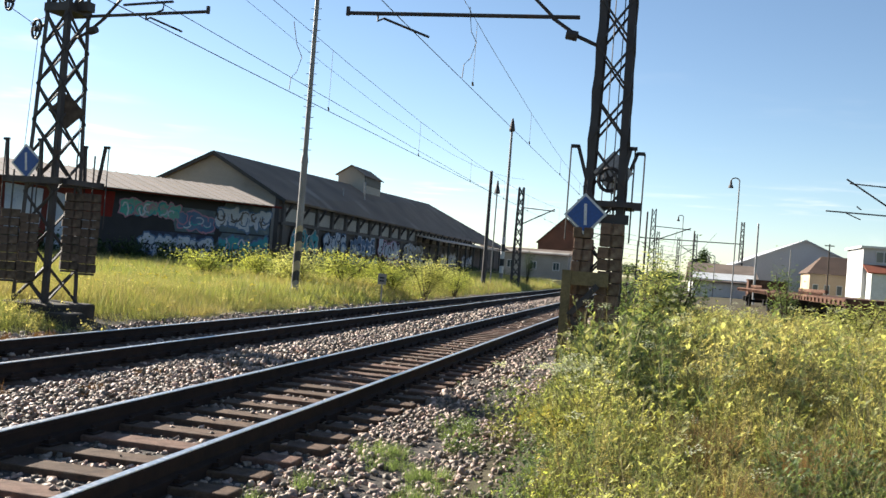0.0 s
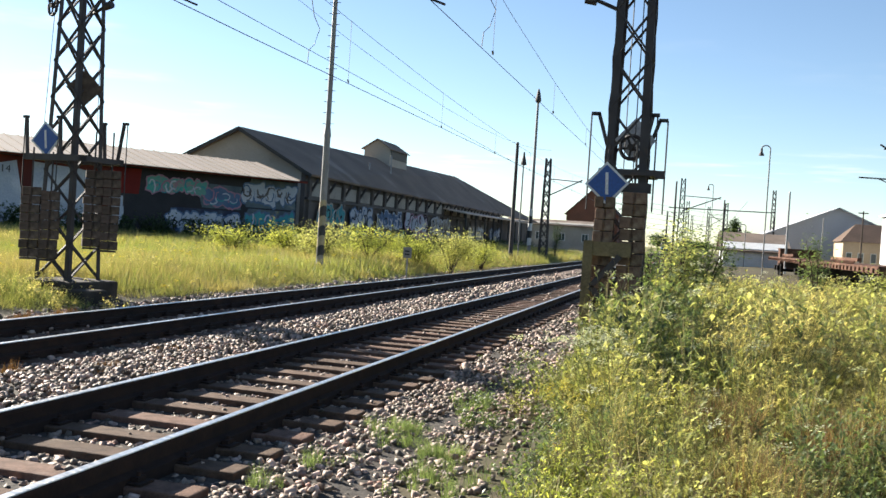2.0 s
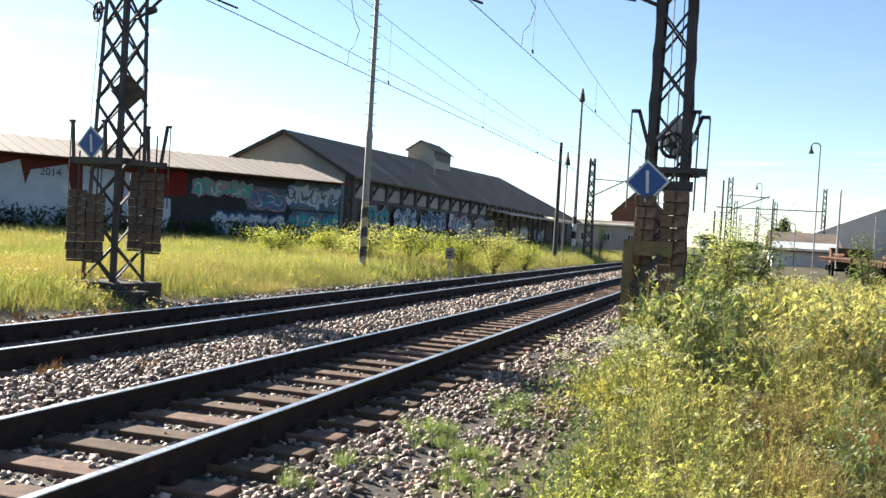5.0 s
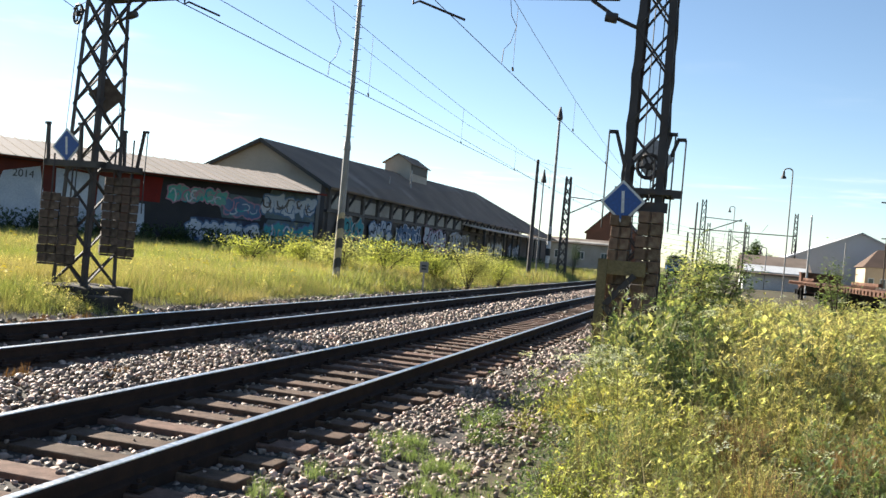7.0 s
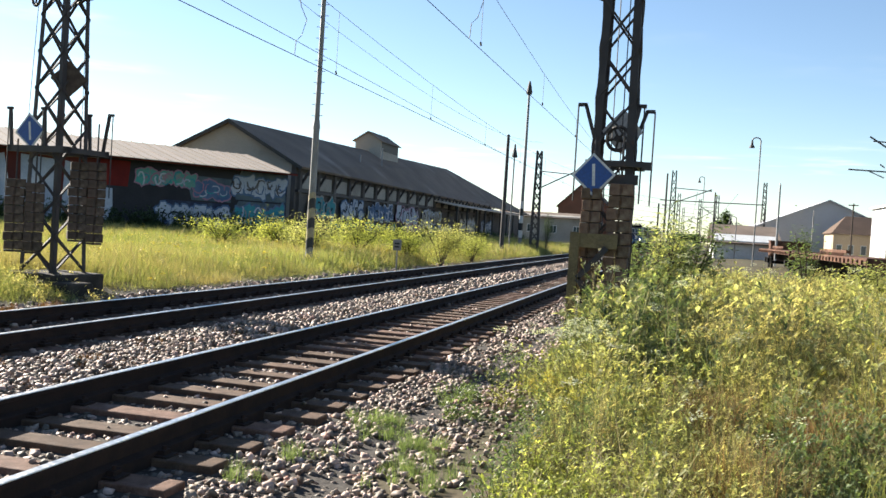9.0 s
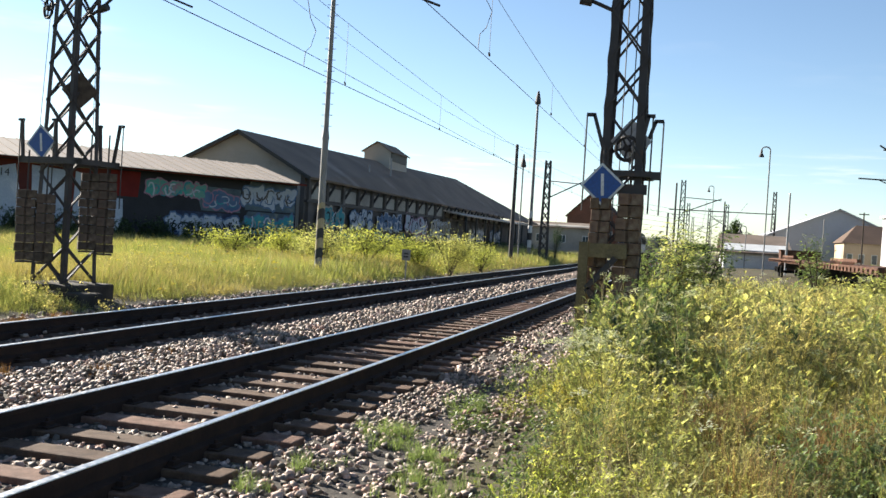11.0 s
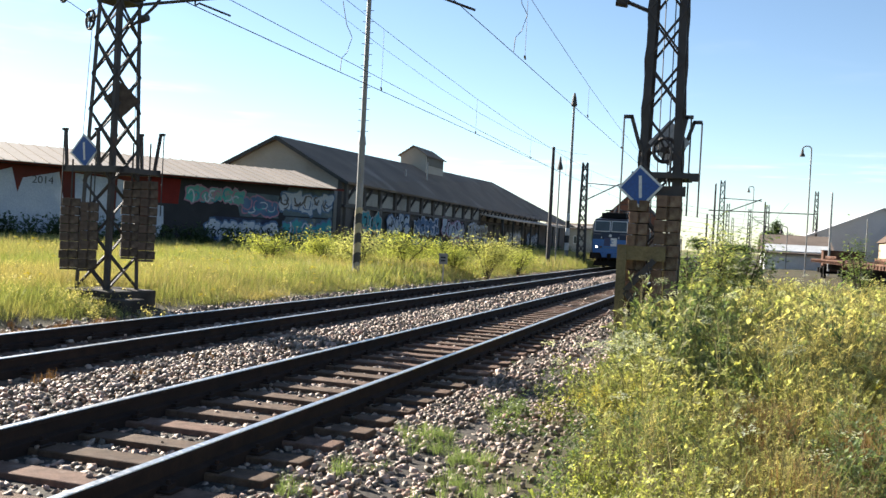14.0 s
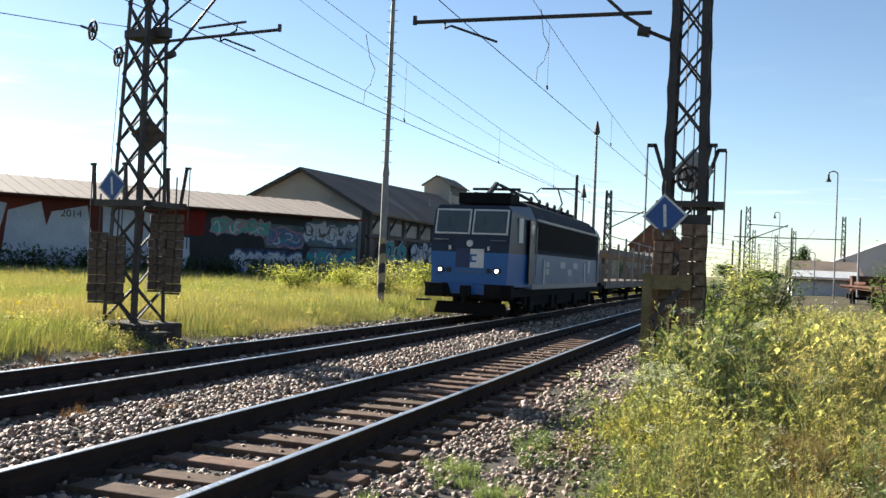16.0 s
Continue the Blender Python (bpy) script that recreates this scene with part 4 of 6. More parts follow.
def mast_left():
    X, Y, Z = -11.89, 15.66, 0.35
    T = lattice_mast("catenary_mast", "dark lattice mast with pulleys, weights and a blue sign", X, Y, Z, 9.2, 0.84, 0.40, 0.66, turn=-8)
    part("cross_frame", MB().box((0, -0.5, 2.35), (1.5, 0.1, 0.12)).box((0, 0.5, 2.35), (1.5, 0.1, 0.12)).box((0.7, 0, 2.35), (0.1, 1.1, 0.1)).box((-0.7, 0, 2.35), (0.1, 1.1, 0.1)), "iron", T)
    for x, y, lean in ((-0.7, -0.5, -0.06), (-0.55, 0.5, 0.06), (0.15, -0.5, -0.05), (0.68, 0.45, 0.12), (0.3, 0.5, -0.05)):
        side_arm(T, x, y, 2.4, lean, 0.72)
    part("mast_collar", MB().box((0, 0, 5.75), (0.62, 0.62, 0.16)).box((0.42, 0, 5.8), (0.3, 0.2, 0.18)), "iron", T)
    part("plate", MB().prism([(0, -0.36), (0.34, 0), (0, 0.36), (-0.34, 0)], Matrix.Translation((0.36, -0.2, 3.72)) @ pose(0, 0, 0, 0, 0, 35), 0.015), "weight", T, "back of a weathered diamond plate")
    cantilever(T, 3.3, 1, 5.62, 0.0, 5.2, 1.4, 1)
    part("upper_tube", MB().beam((1.35, 0, 5.82), (2.5, 0, 5.85), 0.025, n=6).tube([(2.3, 0, 5.85), (2.28, 0, 5.7), (2.1, 0, 5.64)], 0.02, 5), "iron", T)
    for x, z in ((-1.55, 6.0), (-0.78, 5.4)):
        pulley(T, (x, 0, z), 0.19, (0.35, 1, 0))
        part("shackle", MB().beam((x, 0, z), (x + (0.25 if x > -1 else -0.35), 0, z + (0.1 if x > -1 else 0.12)), 0.03, 0.015, n=6), "iron", T)
    part("tension_rope", MB().beam((-0.72, 0, 5.25), (-0.86, 0, 2.6), 0.008, n=4).beam((-0.95, 0, 5.5), (-0.3, 0, 5.75), 0.008, n=4).beam((-1.5, 0, 5.85), (-0.85, 0, 5.5), 0.008, n=4).beam((-1.4, 0, 6.15), (-0.3, 0, 5.95), 0.008, n=4).beam((-1.9, 0, 6.12), (-14, -9, 7.4), 0.01, n=4), "wire", T)
    part("tension_rope", MB().beam((0.36, 0.2, 2.4), (0.30, 0.2, 5.5), 0.008, n=4), "wire", T)
    part("plinth", MB().box((0.1, 0, -0.18), (1.25, 1.25, 0.36), bev=0.04).box((0.75, -0.45, -0.27), (0.9, 0.6, 0.3), bev=0.05), "shadedconcrete", T, "broken concrete plinth")
    for dx, dy, z0, z1 in ((-0.37, -0.70, 0.42, 1.76), (-0.10, -0.49, 0.40, 1.70), (0.46, 0.02, 0.66, 2.16), (0.72, 0.21, 0.62, 2.18)):
        weight_stack("tension_weights", X + dx, Y + dy, Z + z0, Z + z1, 0.335, 0.3, 37)
    diamond_sign("diamond_sign", "blue diamond sign with a white bar on a lattice mast", -12.17, 15.16, 3.035, 0.345, -2, tilt=-6)


# left plinth: shadow at the mast foot darkened into the dirty concrete colour
M["shadedconcrete"] = mat("shaded_dirty_concrete", (0.09, 0.075, 0.06), (0.05, 0.043, 0.035), 0.3, 0.95, bump=0.5, c3=(0.06, 0.055, 0.04), c3size=0.4)
# lighter, browner copy of the weight colour, painted as the lit stacks
M["lit_weight"] = mat("lit_brown_weight", (0.25, 0.165, 0.11), (0.16, 0.10, 0.07), 0.12, 0.95, bump=0.5, rand=0.22, c3=(0.31, 0.24, 0.16), c3size=0.3)
M["yellow_timber"] = mat("yellowish_timber", (0.26, 0.20, 0.10), (0.18, 0.14, 0.075), 0.3, 0.85, bump=0.4)
mast_right()
mast_left()


def far_mast(x, y, h, arm=0, z0=0.2):
    T = lattice_mast("catenary_mast", "distant lattice catenary mast with a bracket arm", x, y, z0, h, 0.62, 0.36, 0.75, False)
    if arm:
        part("arm_tube", MB().beam((0, 0, h * 0.62), (arm, 0, h * 0.8), 0.05, n=5).beam((0, 0, h * 0.8), (arm, 0, h * 0.78), 0.04, n=5), "iron", T)
    return T


def plain_pole(x, y, h, r=0.11, z0=0.2, material="iron", label="plain dark steel pole", name="pole"):
    T = thing(name, label, "pole", (x, y, z0))
    part("shaft", MB().beam((0, 0, 0), (0, 0, h), r, n=10, r=r * 0.7), material, T)
    part("cap", MB().beam((0, 0, h), (0, 0, h + 0.08), r * 0.8, n=10, r=r * 0.5), material, T)
    part("foot", MB().beam((0, 0, -0.2), (0, 0, 0.12), r * 1.8, n=10), "concrete", T)
    return T


def yard_lamp(x, y, h, side=-1, z0=0.2):
    T = thing("street_lamp", "tall thin yard lamp with a curved arm and bell shade", "street lamp", (x, y, z0), 0, "yard lamps")
    pts = [(0, 0, 0), (0, 0, h * 0.95)] + [(side * 0.3 * (1 - math.cos(a)), 0, h * 0.95 + 0.24 * math.sin(a)) for a in np.linspace(0.3, math.pi * 0.95, 7)]
    part("post", MB().tube(pts, 0.045, 8), "greypaint", T)
    part("shade", MB().lathe((side * 0.59, 0, h * 0.95 - 0.5), [(0.20, 0), (0.18, 0.10), (0.09, 0.25), (0.07, 0.5), (0.04, 0.58)], 12), "iron", T, "dark bell-shaped shade")
    return T


def striped_pole():
    T = thing("lighting_pole", "tall grey steel pole with rungs and black and yellow stripes", "pole", (-12.5, 29.9, 0.35))
    part("lower_shaft", MB().beam((0, 0, 0), (0, 0, 4.6), 0.125, n=12, r=0.115), "greypaint", T)
    part("upper_shaft", MB().beam((0, 0, 4.6), (0, 0, 15), 0.09, n=12, r=0.06), "greypaint", T)
    part("collar", MB().beam((0, 0, 4.45), (0, 0, 4.75), 0.14, n=12, r=0.10), "greypaint", T)
    for i in range(6):
        z = 0.25 + i * 0.34
        bm = MB()
        n = 12
        ring = lambda z0: [(0.132 * math.cos(2 * math.pi * k / n), 0.132 * math.sin(2 * math.pi * k / n), z0 + 0.12 * math.cos(2 * math.pi * k / n + 0.8)) for k in range(n)]
        bm.add(ring(z) + ring(z + 0.34 if i < 5 else z + 0.2), [(k, (k + 1) % n, n + (k + 1) % n, n + k) for k in range(n)])
        part("stripe", bm, "yellow" if i % 2 else "black", T)
    for i in range(26):
        z = 4.9 + i * 0.38
        part("rung", MB().beam((-0.2, 0, z), (0.2, 0, z), 0.011, n=5), "iron", T)
    return T


striped_pole()
plain_pole(-12.0, 62.2, 7.85, 0.15, 0.3)
lp = thing("lighting_pole", "tall thin striped pole with a lamp head at its top", "pole", (-13.07, 75.5, 0.3))
part("shaft", MB().beam((0, 0, 0), (0, 0, 12.9), 0.16, n=10, r=0.09), "greypaint", lp)
part("lamp_head", MB().lathe((0, 0, 12.65), [(0.20, 0), (0.26, 0.15), (0.16, 0.7), (0.06, 1.1)], 10), "iron", lp)
for i in range(5):
    part("stripe", MB().beam((0, 0, 0.9 + i * 0.6), (0, 0, 1.5 + i * 0.6), 0.175, n=10), "black" if i % 2 else "white", lp)
far_mast(-11.65, 74.0, 8.05, 2.8)
far_mast(-11.4, 130.0, 9.0, 2.8)
bl = thing("street_lamp", "thin post with a small bell-shaped lamp", "street lamp", (-12.2, 66, 0.3), 0, "yard lamps")
part("post", MB().beam((0, 0, 0), (0, 0, 6.9), 0.05, n=8), "greypaint", bl)
part("shade", MB().lathe((0, 0, 6.7), [(0.22, 0), (0.2, 0.2), (0.1, 0.6), (0.05, 0.95)], 10), "iron", bl)
far_mast(-1.34, 93, 8.35, 3.6)
plain_pole(-1.76, 82, 7.2, 0.11)
plain_pole(2.28, 82, 5.8, 0.09)
far_mast(9.91, 130, 10.0, 0)
plain_pole(6.7, 74, 6.25, 0.09, material="galv")
yard_lamp(4.82, 70, 9.5, -1)
yard_lamp(1.9, 118, 9.85, -1)
yard_lamp(5.05, 100, 4.4, -1)
plain_pole(13.04, 105, 5.6, 0.09, material="greypaint")
tp = plain_pole(15.76, 98, 6.2, 0.09, 0.2, "bark", "wooden telegraph pole with a short crossarm", "telegraph_pole")
part("crossarm", MB().box((0, 0, 6.1), (0.9, 0.1, 0.1)), "bark", tp)
for i, (x, y, h) in enumerate(((-1.2, 150, 9), (2.2, 165, 9), (4.6, 150, 9), (-0.6, 210, 9), (3.0, 230, 9))):
    far_mast(x, y, h, 2.5 if i % 2 else -2.5)
# portal beam across the yard
pb = thing("portal_beam", "thin lattice portal beam across the yard", "portal beam", (0, 120, 0.2))
part("beam", MB().box((3.0, 0, 6.6), (12.6, 0.12, 0.12)), "iron", pb)
part("post", MB().box((9.3, 0, 3.0), (0.2, 0.2, 6.2)), "iron", pb)
part("post", MB().box((-3.4, 0, 3.0), (0.2, 0.2, 6.2)), "iron", pb)
# bracket of a mast that stands outside the view
br = far_mast(11.6, 45, 8.5, 0, 0.2)
part("bracket", MB().beam((0, 0, 4.2), (-3.9, 0, 6.72), 0.04, n=6), "iron", br)
part("bracket", MB().beam((0, 0, 5.08), (-4.7, 0, 5.22), 0.035, n=6), "iron", br)
part("top_tube", MB().beam((0, 0, 6.3), (-3.75, 0, 6.52), 0.032, n=6), "iron", br)
part("steady_arm", MB().beam((-3.4, 0, 5.5), (-3.2, 0, 5.35), 0.03, n=6), "iron", br)
part("steady_arm", MB().beam((-3.9, 0, 5.2), (-3.2, 0, 4.9), 0.025, n=6), "iron", br)


def wires():
    def line(label, pts, r=0.012):
        T = thing("overhead_wire", label, "wire", (0, 0, 0), 0, "overhead wires")
        part("strand", MB().tube(pts, r, 4), "wire", T)
        return T

    def sagged(x0, y0, z0, x1, y1, z1, sag, n=10):
        return [(x0 + (x1 - x0) * t, y0 + (y1 - y0) * t, z0 + (z1 - z0) * t - sag * 4 * t * (1 - t)) for t in np.linspace(0, 1, n)]

    for xc, zc, zm, ya, sag, yj in ((NEAR, 5.46, 6.9, 13.5, 1.0, 17.9), (FAR, 5.19, 6.7, 15.7, 0.75, 18.45)):
        line("taut contact wire over the track", [(xc + 0.1, -40, zc), (xc - 0.15, ya, zc), (xc + 0.15, 74, zc), (xc, 130, zc), (xc, 300, zc)], 0.009)
        line("carrying cable over the track", sagged(xc, -42, zm, xc, ya, zm + 0.15, 0.6) + sagged(xc, ya, zm + 0.15, xc, 74, zm, sag)[1:] + sagged(xc, 74, zm, xc, 130, zm, 0.9)[1:], 0.007)
        for i in range(7):
            y = ya + 5 + i * 8.5
            t = (y - ya) / (74 - ya)
            zt = zm + 0.15 * (1 - t) - sag * 4 * t * (1 - t)
            line("thin dropper between cable and contact wire", [(xc, y, zc), (xc, y, max(zc + 0.1, zt))], 0.005)
            line("small clamp on the contact wire", [(xc, y - 0.03, zc + 0.03), (xc, y + 0.03, zc - 0.03)], 0.022)
        y = yj
        line("looped jumper cable between wires", [(xc, y - 0.2, zm - 0.05), (xc + 0.02, y, zm - 0.5), (xc + 0.12, y + 0.1, zc + 0.75), (xc + 0.02, y + 0.1, zc + 0.42), (xc - 0.1, y + 0.1, zc + 0.3), (xc - 0.12, y + 0.1, zc + 0.02)], 0.009)
    line("second contact wire of a crossing span", [(FAR + 0.9, -40, 5.6), (FAR + 0.3, 13, 5.36), (FAR - 0.1, 45, 5.2)], 0.007)
    line("feeder cable along the masts", sagged(-11.5, -35, 8.3, -11.5, 15.7, 8.9, 0.8) + sagged(-11.5, 15.7, 8.9, -11.5, 74, 8.9, 1.4)[1:], 0.007)
    for k in range(6):
        line("distant cross-span wire over the yard", [(-11.4, 130, 4.6 + k * 0.75), (2.2, 165, 4.3 + k * 0.75)], 0.022)
    for k in range(4):
        line("distant overhead wire over the yard", sagged(-0.8 + k * 1.6, 80, 5.4 + 0.5 * (k % 2), -0.5 + k * 1.6, 230, 5.4, 0.5), 0.016)


wires()



# ---- train ----
def loco():
    """Electric locomotive. Local: y = 0 at the front, body behind at +y, z = 0 at the rail tops."""
    T = thing("locomotive", "blue electric locomotive with two windscreens and lit headlights", "locomotive", (FAR, 26.4, SLOPE))
    w = 1.46

    def shell(sec, y0, y1, shrink=1.0):
        mb = MB()
        n = len(sec)
        mb.add([(x, y, z) for y in (y0, y1) for x, z in sec], [(i, (i + 1) % n, n + (i + 1) % n, n + i) for i in range(n)] + [tuple(range(n - 1, -1, -1)), tuple(range(n, 2 * n))])
        return mb

    def cab(sec_f, yf, sec_b, yb):
        n = len(sec_f)
        return MB().add([(x, yf(z), z) for x, z in sec_f] + [(x, yb, z) for x, z in sec_b], [(i, (i + 1) % n, n + (i + 1) % n, n + i) for i in range(n)] + [tuple(range(n - 1, -1, -1)), tuple(range(n, 2 * n))])

    front = lambda z: 0.0 if z < 2.2 else 0.24 * (z - 2.2)
    for end in (0, 1):
        flip = Matrix.Identity(4) if not end else Matrix.Translation((0, 16.2, 0)) @ pose(0, 0, 0, 0, 0, 180)

        def put(name, mb, material, parent=T, label="", smooth=False):
            mb.v = [tuple(flip @ Vector(v)) for v in mb.v]
            return part(name, mb, material, parent, label, smooth)

        lower = [(-1.17, 1.0), (1.17, 1.0), (1.21, 2.0), (-1.21, 2.0)]
        lowb = [(-w, 1.0), (w, 1.0), (w, 2.0), (-w, 2.0)]
        put("cab_lower", cab(lower, lambda z: 0.0, lowb, 2.3), "loco_blue", T, "bright blue lower cab front")
        up = [(-1.21, 2.0), (1.21, 2.0), (1.20, 3.25), (1.08, 3.42), (-1.08, 3.42), (-1.20, 3.25)]
        upb = [(-w, 2.0), (w, 2.0), (w, 3.1), (1.25, 3.52), (-1.25, 3.52), (-w, 3.1)]
        put("cab_upper", cab(up, front, upb, 2.3), "loco_navy", T, "dark blue upper cab")
        tilt = pose(0, 0, 0, -math.degrees(math.atan(0.24)), 0, 0)
        for s in (-1, 1):
            c = Vector((s * 0.585, front(2.92) - 0.02, 2.92))
            q = lambda k, j: [(-0.55 + k, -0.39 + j), (0.55 - k, -0.39 + j), (0.55 - k, 0.39 - j), (-0.55 + k, 0.39 - j)]
            fr = put("windscreen_frame", MB().prism(q(0, 0), Matrix.Translation(c) @ tilt, 0.05), "white", T, "white windscreen frame")
            put("windscreen", MB().prism(q(0.05, 0.05), Matrix.Translation(c + Vector((0, -0.012, 0))) @ tilt, 0.02), "window", fr, "dark windscreen glass")
            put("wiper", MB().beam(c + Vector((-0.1 * s, -0.05, -0.33)), c + Vector((-0.2, -0.01, 0.1)), 0.015, 0.015), "black", T)
            put("grab_rail", MB().beam((s * 0.65, -0.04, 2.36), (s * 1.12, -0.04, 2.36), 0.015, n=5), "galv", T)
            put("tail_lamp", MB().beam((s * 0.62, -0.06, 1.46), (s * 0.62, 0.02, 1.46), 0.075, n=12), "black", T)
            hl = put("headlight", MB().beam((s * 0.88, -0.06, 1.46), (s * 0.88, 0.02, 1.46), 0.11, n=14), "black", T, "round headlight housing")
            put("bulb", MB().beam((s * 0.88, -0.075, 1.46), (s * 0.88, -0.06, 1.46), 0.045, n=14), "lit" if not end else "white", hl, "lit headlight" if not end else "")
            put("marker_lamp", MB().box((s * 0.6, -0.04, 2.12), (0.06, 0.06, 0.12)), "white", T)
            bf = put("buffer", MB().beam((s * 0.875, 0.1, 0.88), (s * 0.875, -0.42, 0.88), 0.10, n=10), "under", T)
            put("buffer_head", MB().box((s * 0.875, -0.44, 0.88), (0.5, 0.05, 0.36), bev=0.02), "under", bf)
            put("cab_door", MB().box((s * (w - 0.005), 1.85, 2.1), (0.03, 0.62, 2.0)), "loco_navy", T, "dark blue cab door")
            put("door_window", MB().box((s * (w + 0.008), 1.85, 2.65), (0.02, 0.4, 0.6)), "window", T)
            put("handrail", MB().beam((s * (w + 0.05), 1.42, 1.2), (s * (w + 0.05), 1.42, 2.9), 0.018, n=5).beam((s * (w + 0.05), 2.28, 1.2), (s * (w + 0.05), 2.28, 2.9), 0.018, n=5), "galv", T)
            put("side_window", MB().box((0, 0, 0), (0.03, 0.34, 0.75), m=pose(s * (1.21 + 0.25 * 0.9 / 2.3 + 0.012), 0.95, 2.72, 0, 0, -s * 6.2)), "white", T)
        put("top_lamp", MB().beam((0, -0.02 + front(2.26), 2.26), (0, 0.08, 2.26), 0.10, n=14), "white", T, "round top lamp")
        put("logo_left", MB().box((-0.2, -0.012, 1.82), (0.42, 0.02, 0.56)), "emblem", T, "dark blue half of an emblem")
        put("logo_right", MB().prism([(x + 0.04, z + 0.16) for x, z in ((0.0, 1.38), (0.42, 1.38), (0.42, 1.94), (0.0, 1.94), (0.0, 1.78), (0.2, 1.78), (0.2, 1.72), (0.06, 1.72), (0.06, 1.60), (0.2, 1.60), (0.2, 1.54), (0.0, 1.54))], Matrix.Translation((0, -0.024, 0)), 0.02), "white", T, "white half of an emblem")
        put("number_bar", MB().box((0, -0.012, 1.42), (0.8, 0.02, 0.08)), "loco_pale", T, "pale bar of lettering")
        put("coupler_plate", MB().prism([(-0.5, 0.75), (0.5, 0.75), (0.62, 1.05), (-0.62, 1.05)], Matrix.Translation((0, -0.05, 0)), 0.1), "loco_blue", T)
        put("coupler", MB().box((0, -0.2, 0.86), (0.24, 0.5, 0.3), bev=0.03).beam((0, -0.4, 0.85), (0, -0.45, 0.5), 0.05, n=6), "under", T)
        put("buffer_beam", MB().box((0, 0.12, 0.85), (2.7, 0.3, 0.42)), "under", T)
        put("plough", MB().prism([(-1.15, 0.14), (1.15, 0.14), (1.05, 0.5), (-1.05, 0.5)], Matrix.Translation((0, 0.3, 0)), 0.15), "under", T, "black track guard")
        put("step", MB().box((1.42, 0.5, 0.55), (0.16, 0.4, 0.04)).box((-1.42, 0.1, 0.52), (0.3, 0.5, 0.05)), "under", T)
    body = [(-w, 0.95), (w, 0.95), (w, 2.05), (-w, 2.05)]
    part("body_lower", shell(body, 2.3, 13.9), "loco_pale", T, "pale blue body side")
    part("sill", shell([(-w - 0.01, 0.93), (w + 0.01, 0.93), (w + 0.01, 1.08), (-w - 0.01, 1.08)], 2.0, 14.2), "galv", T)
    upper = [(-w, 2.05), (w, 2.05), (w, 3.1), (1.1, 3.62), (0.7, 3.78), (-0.7, 3.78), (-1.1, 3.62), (-w, 3.1)]
    part("body_upper", shell(upper, 2.3, 13.9), "loco_grey", T, "grey upper body and roof")
    for s in (-1, 1):
        g = part("side_grille", MB().box((s * (w + 0.004), 8.1, 2.62), (0.03, 10.8, 0.86)), "grille", T, "dark ventilation grille")
        for i in range(20):
            part("slat", MB().box((s * (w + 0.026), 8.1, 2.25 + i * 0.04), (0.02, 10.7, 0.012)), "grille", g)
        part("cornice", MB().box((s * (w + 0.02), 8.1, 3.12), (0.08, 11.6, 0.08)), "galv", T)
        for i in range(9):
            part("side_rib", MB().box((s * (w + 0.008), 8.1, 1.15 + i * 0.1), (0.02, 11.5, 0.03)), "loco_pale", T)
        for i, (y, ww, hh) in enumerate(((3.6, 0.25, 0.8), (4.1, 0.5, 0.18), (4.1, 0.5, 0.2), (6.6, 0.9, 0.22), (7.9, 0.7, 0.22), (9.0, 0.9, 0.22), (11.0, 0.35, 0.8), (11.9, 0.6, 0.5))):
            part("lettering_bar", MB().box((s * (w + 0.025), y, 1.5 + 0.25 * (i % 2)), (0.006, ww, hh)), "loco_letter", T, "pale bar of lettering")
        for y in (4.4, 11.8):
            part("bogie_frame", MB().box((s * 1.1, y, 0.62), (0.2, 4.4, 0.5), bev=0.05).box((s * 1.18, y - 1.6, 0.5), (0.25, 0.5, 0.5)).box((s * 1.18, y + 1.6, 0.5), (0.25, 0.5, 0.5)), "under", T)
    part("battery_box", MB().box((0, 8.4, 0.62), (2.4, 2.6, 0.6), bev=0.05), "under", T)
    part("underframe", MB().box((0, 8.4, 0.82), (2.6, 16.0, 0.25)), "under", T)
    # roof equipment
    part("roof_box", MB().box((0, 1.9, 3.72), (1.7, 1.1, 0.36), bev=0.03), "under", T, "dark roof equipment box")
    part("lowered_pantograph", MB().beam((-0.7, 2.6, 3.95), (0.5, 4.2, 4.05), 0.04, n=6).beam((0.7, 2.6, 3.95), (0.5, 4.2, 4.05), 0.04, n=6).beam((-0.8, 2.7, 4.12), (0.8, 2.7, 4.12), 0.05, n=6).beam((-0.1, 2.1, 3.9), (0.0, 2.7, 4.3), 0.09, n=6).beam((-0.6, 2.4, 3.6), (-0.6, 2.4, 4.0), 0.06, n=6).beam((0.6, 2.4, 3.6), (0.6, 2.4, 4.0), 0.06, n=6).beam((0.3, 2.0, 4.2), (0.75, 4.2, 3.9), 0.05, n=6), "iron", T)
    part("roof_rail", MB().tube([(0.6, 3.2, 4.1), (0.75, 4.6, 4.15), (0.8, 5.6, 3.9)], 0.03, 6), "galv", T)
    for i in range(6):
        y = 5.2 + i * 1.3
        part("roof_hatch", MB().box((0, y + 0.4, 3.84), (1.3, 1.0, 0.18), bev=0.03), "loco_grey" if i % 2 else "under", T)
        part("roof_insulator", MB().lathe((0.55, y, 3.8), [(0.07, 0), (0.09, 0.08), (0.05, 0.12), (0.08, 0.2), (0.04, 0.3)], 8), "iron", T)
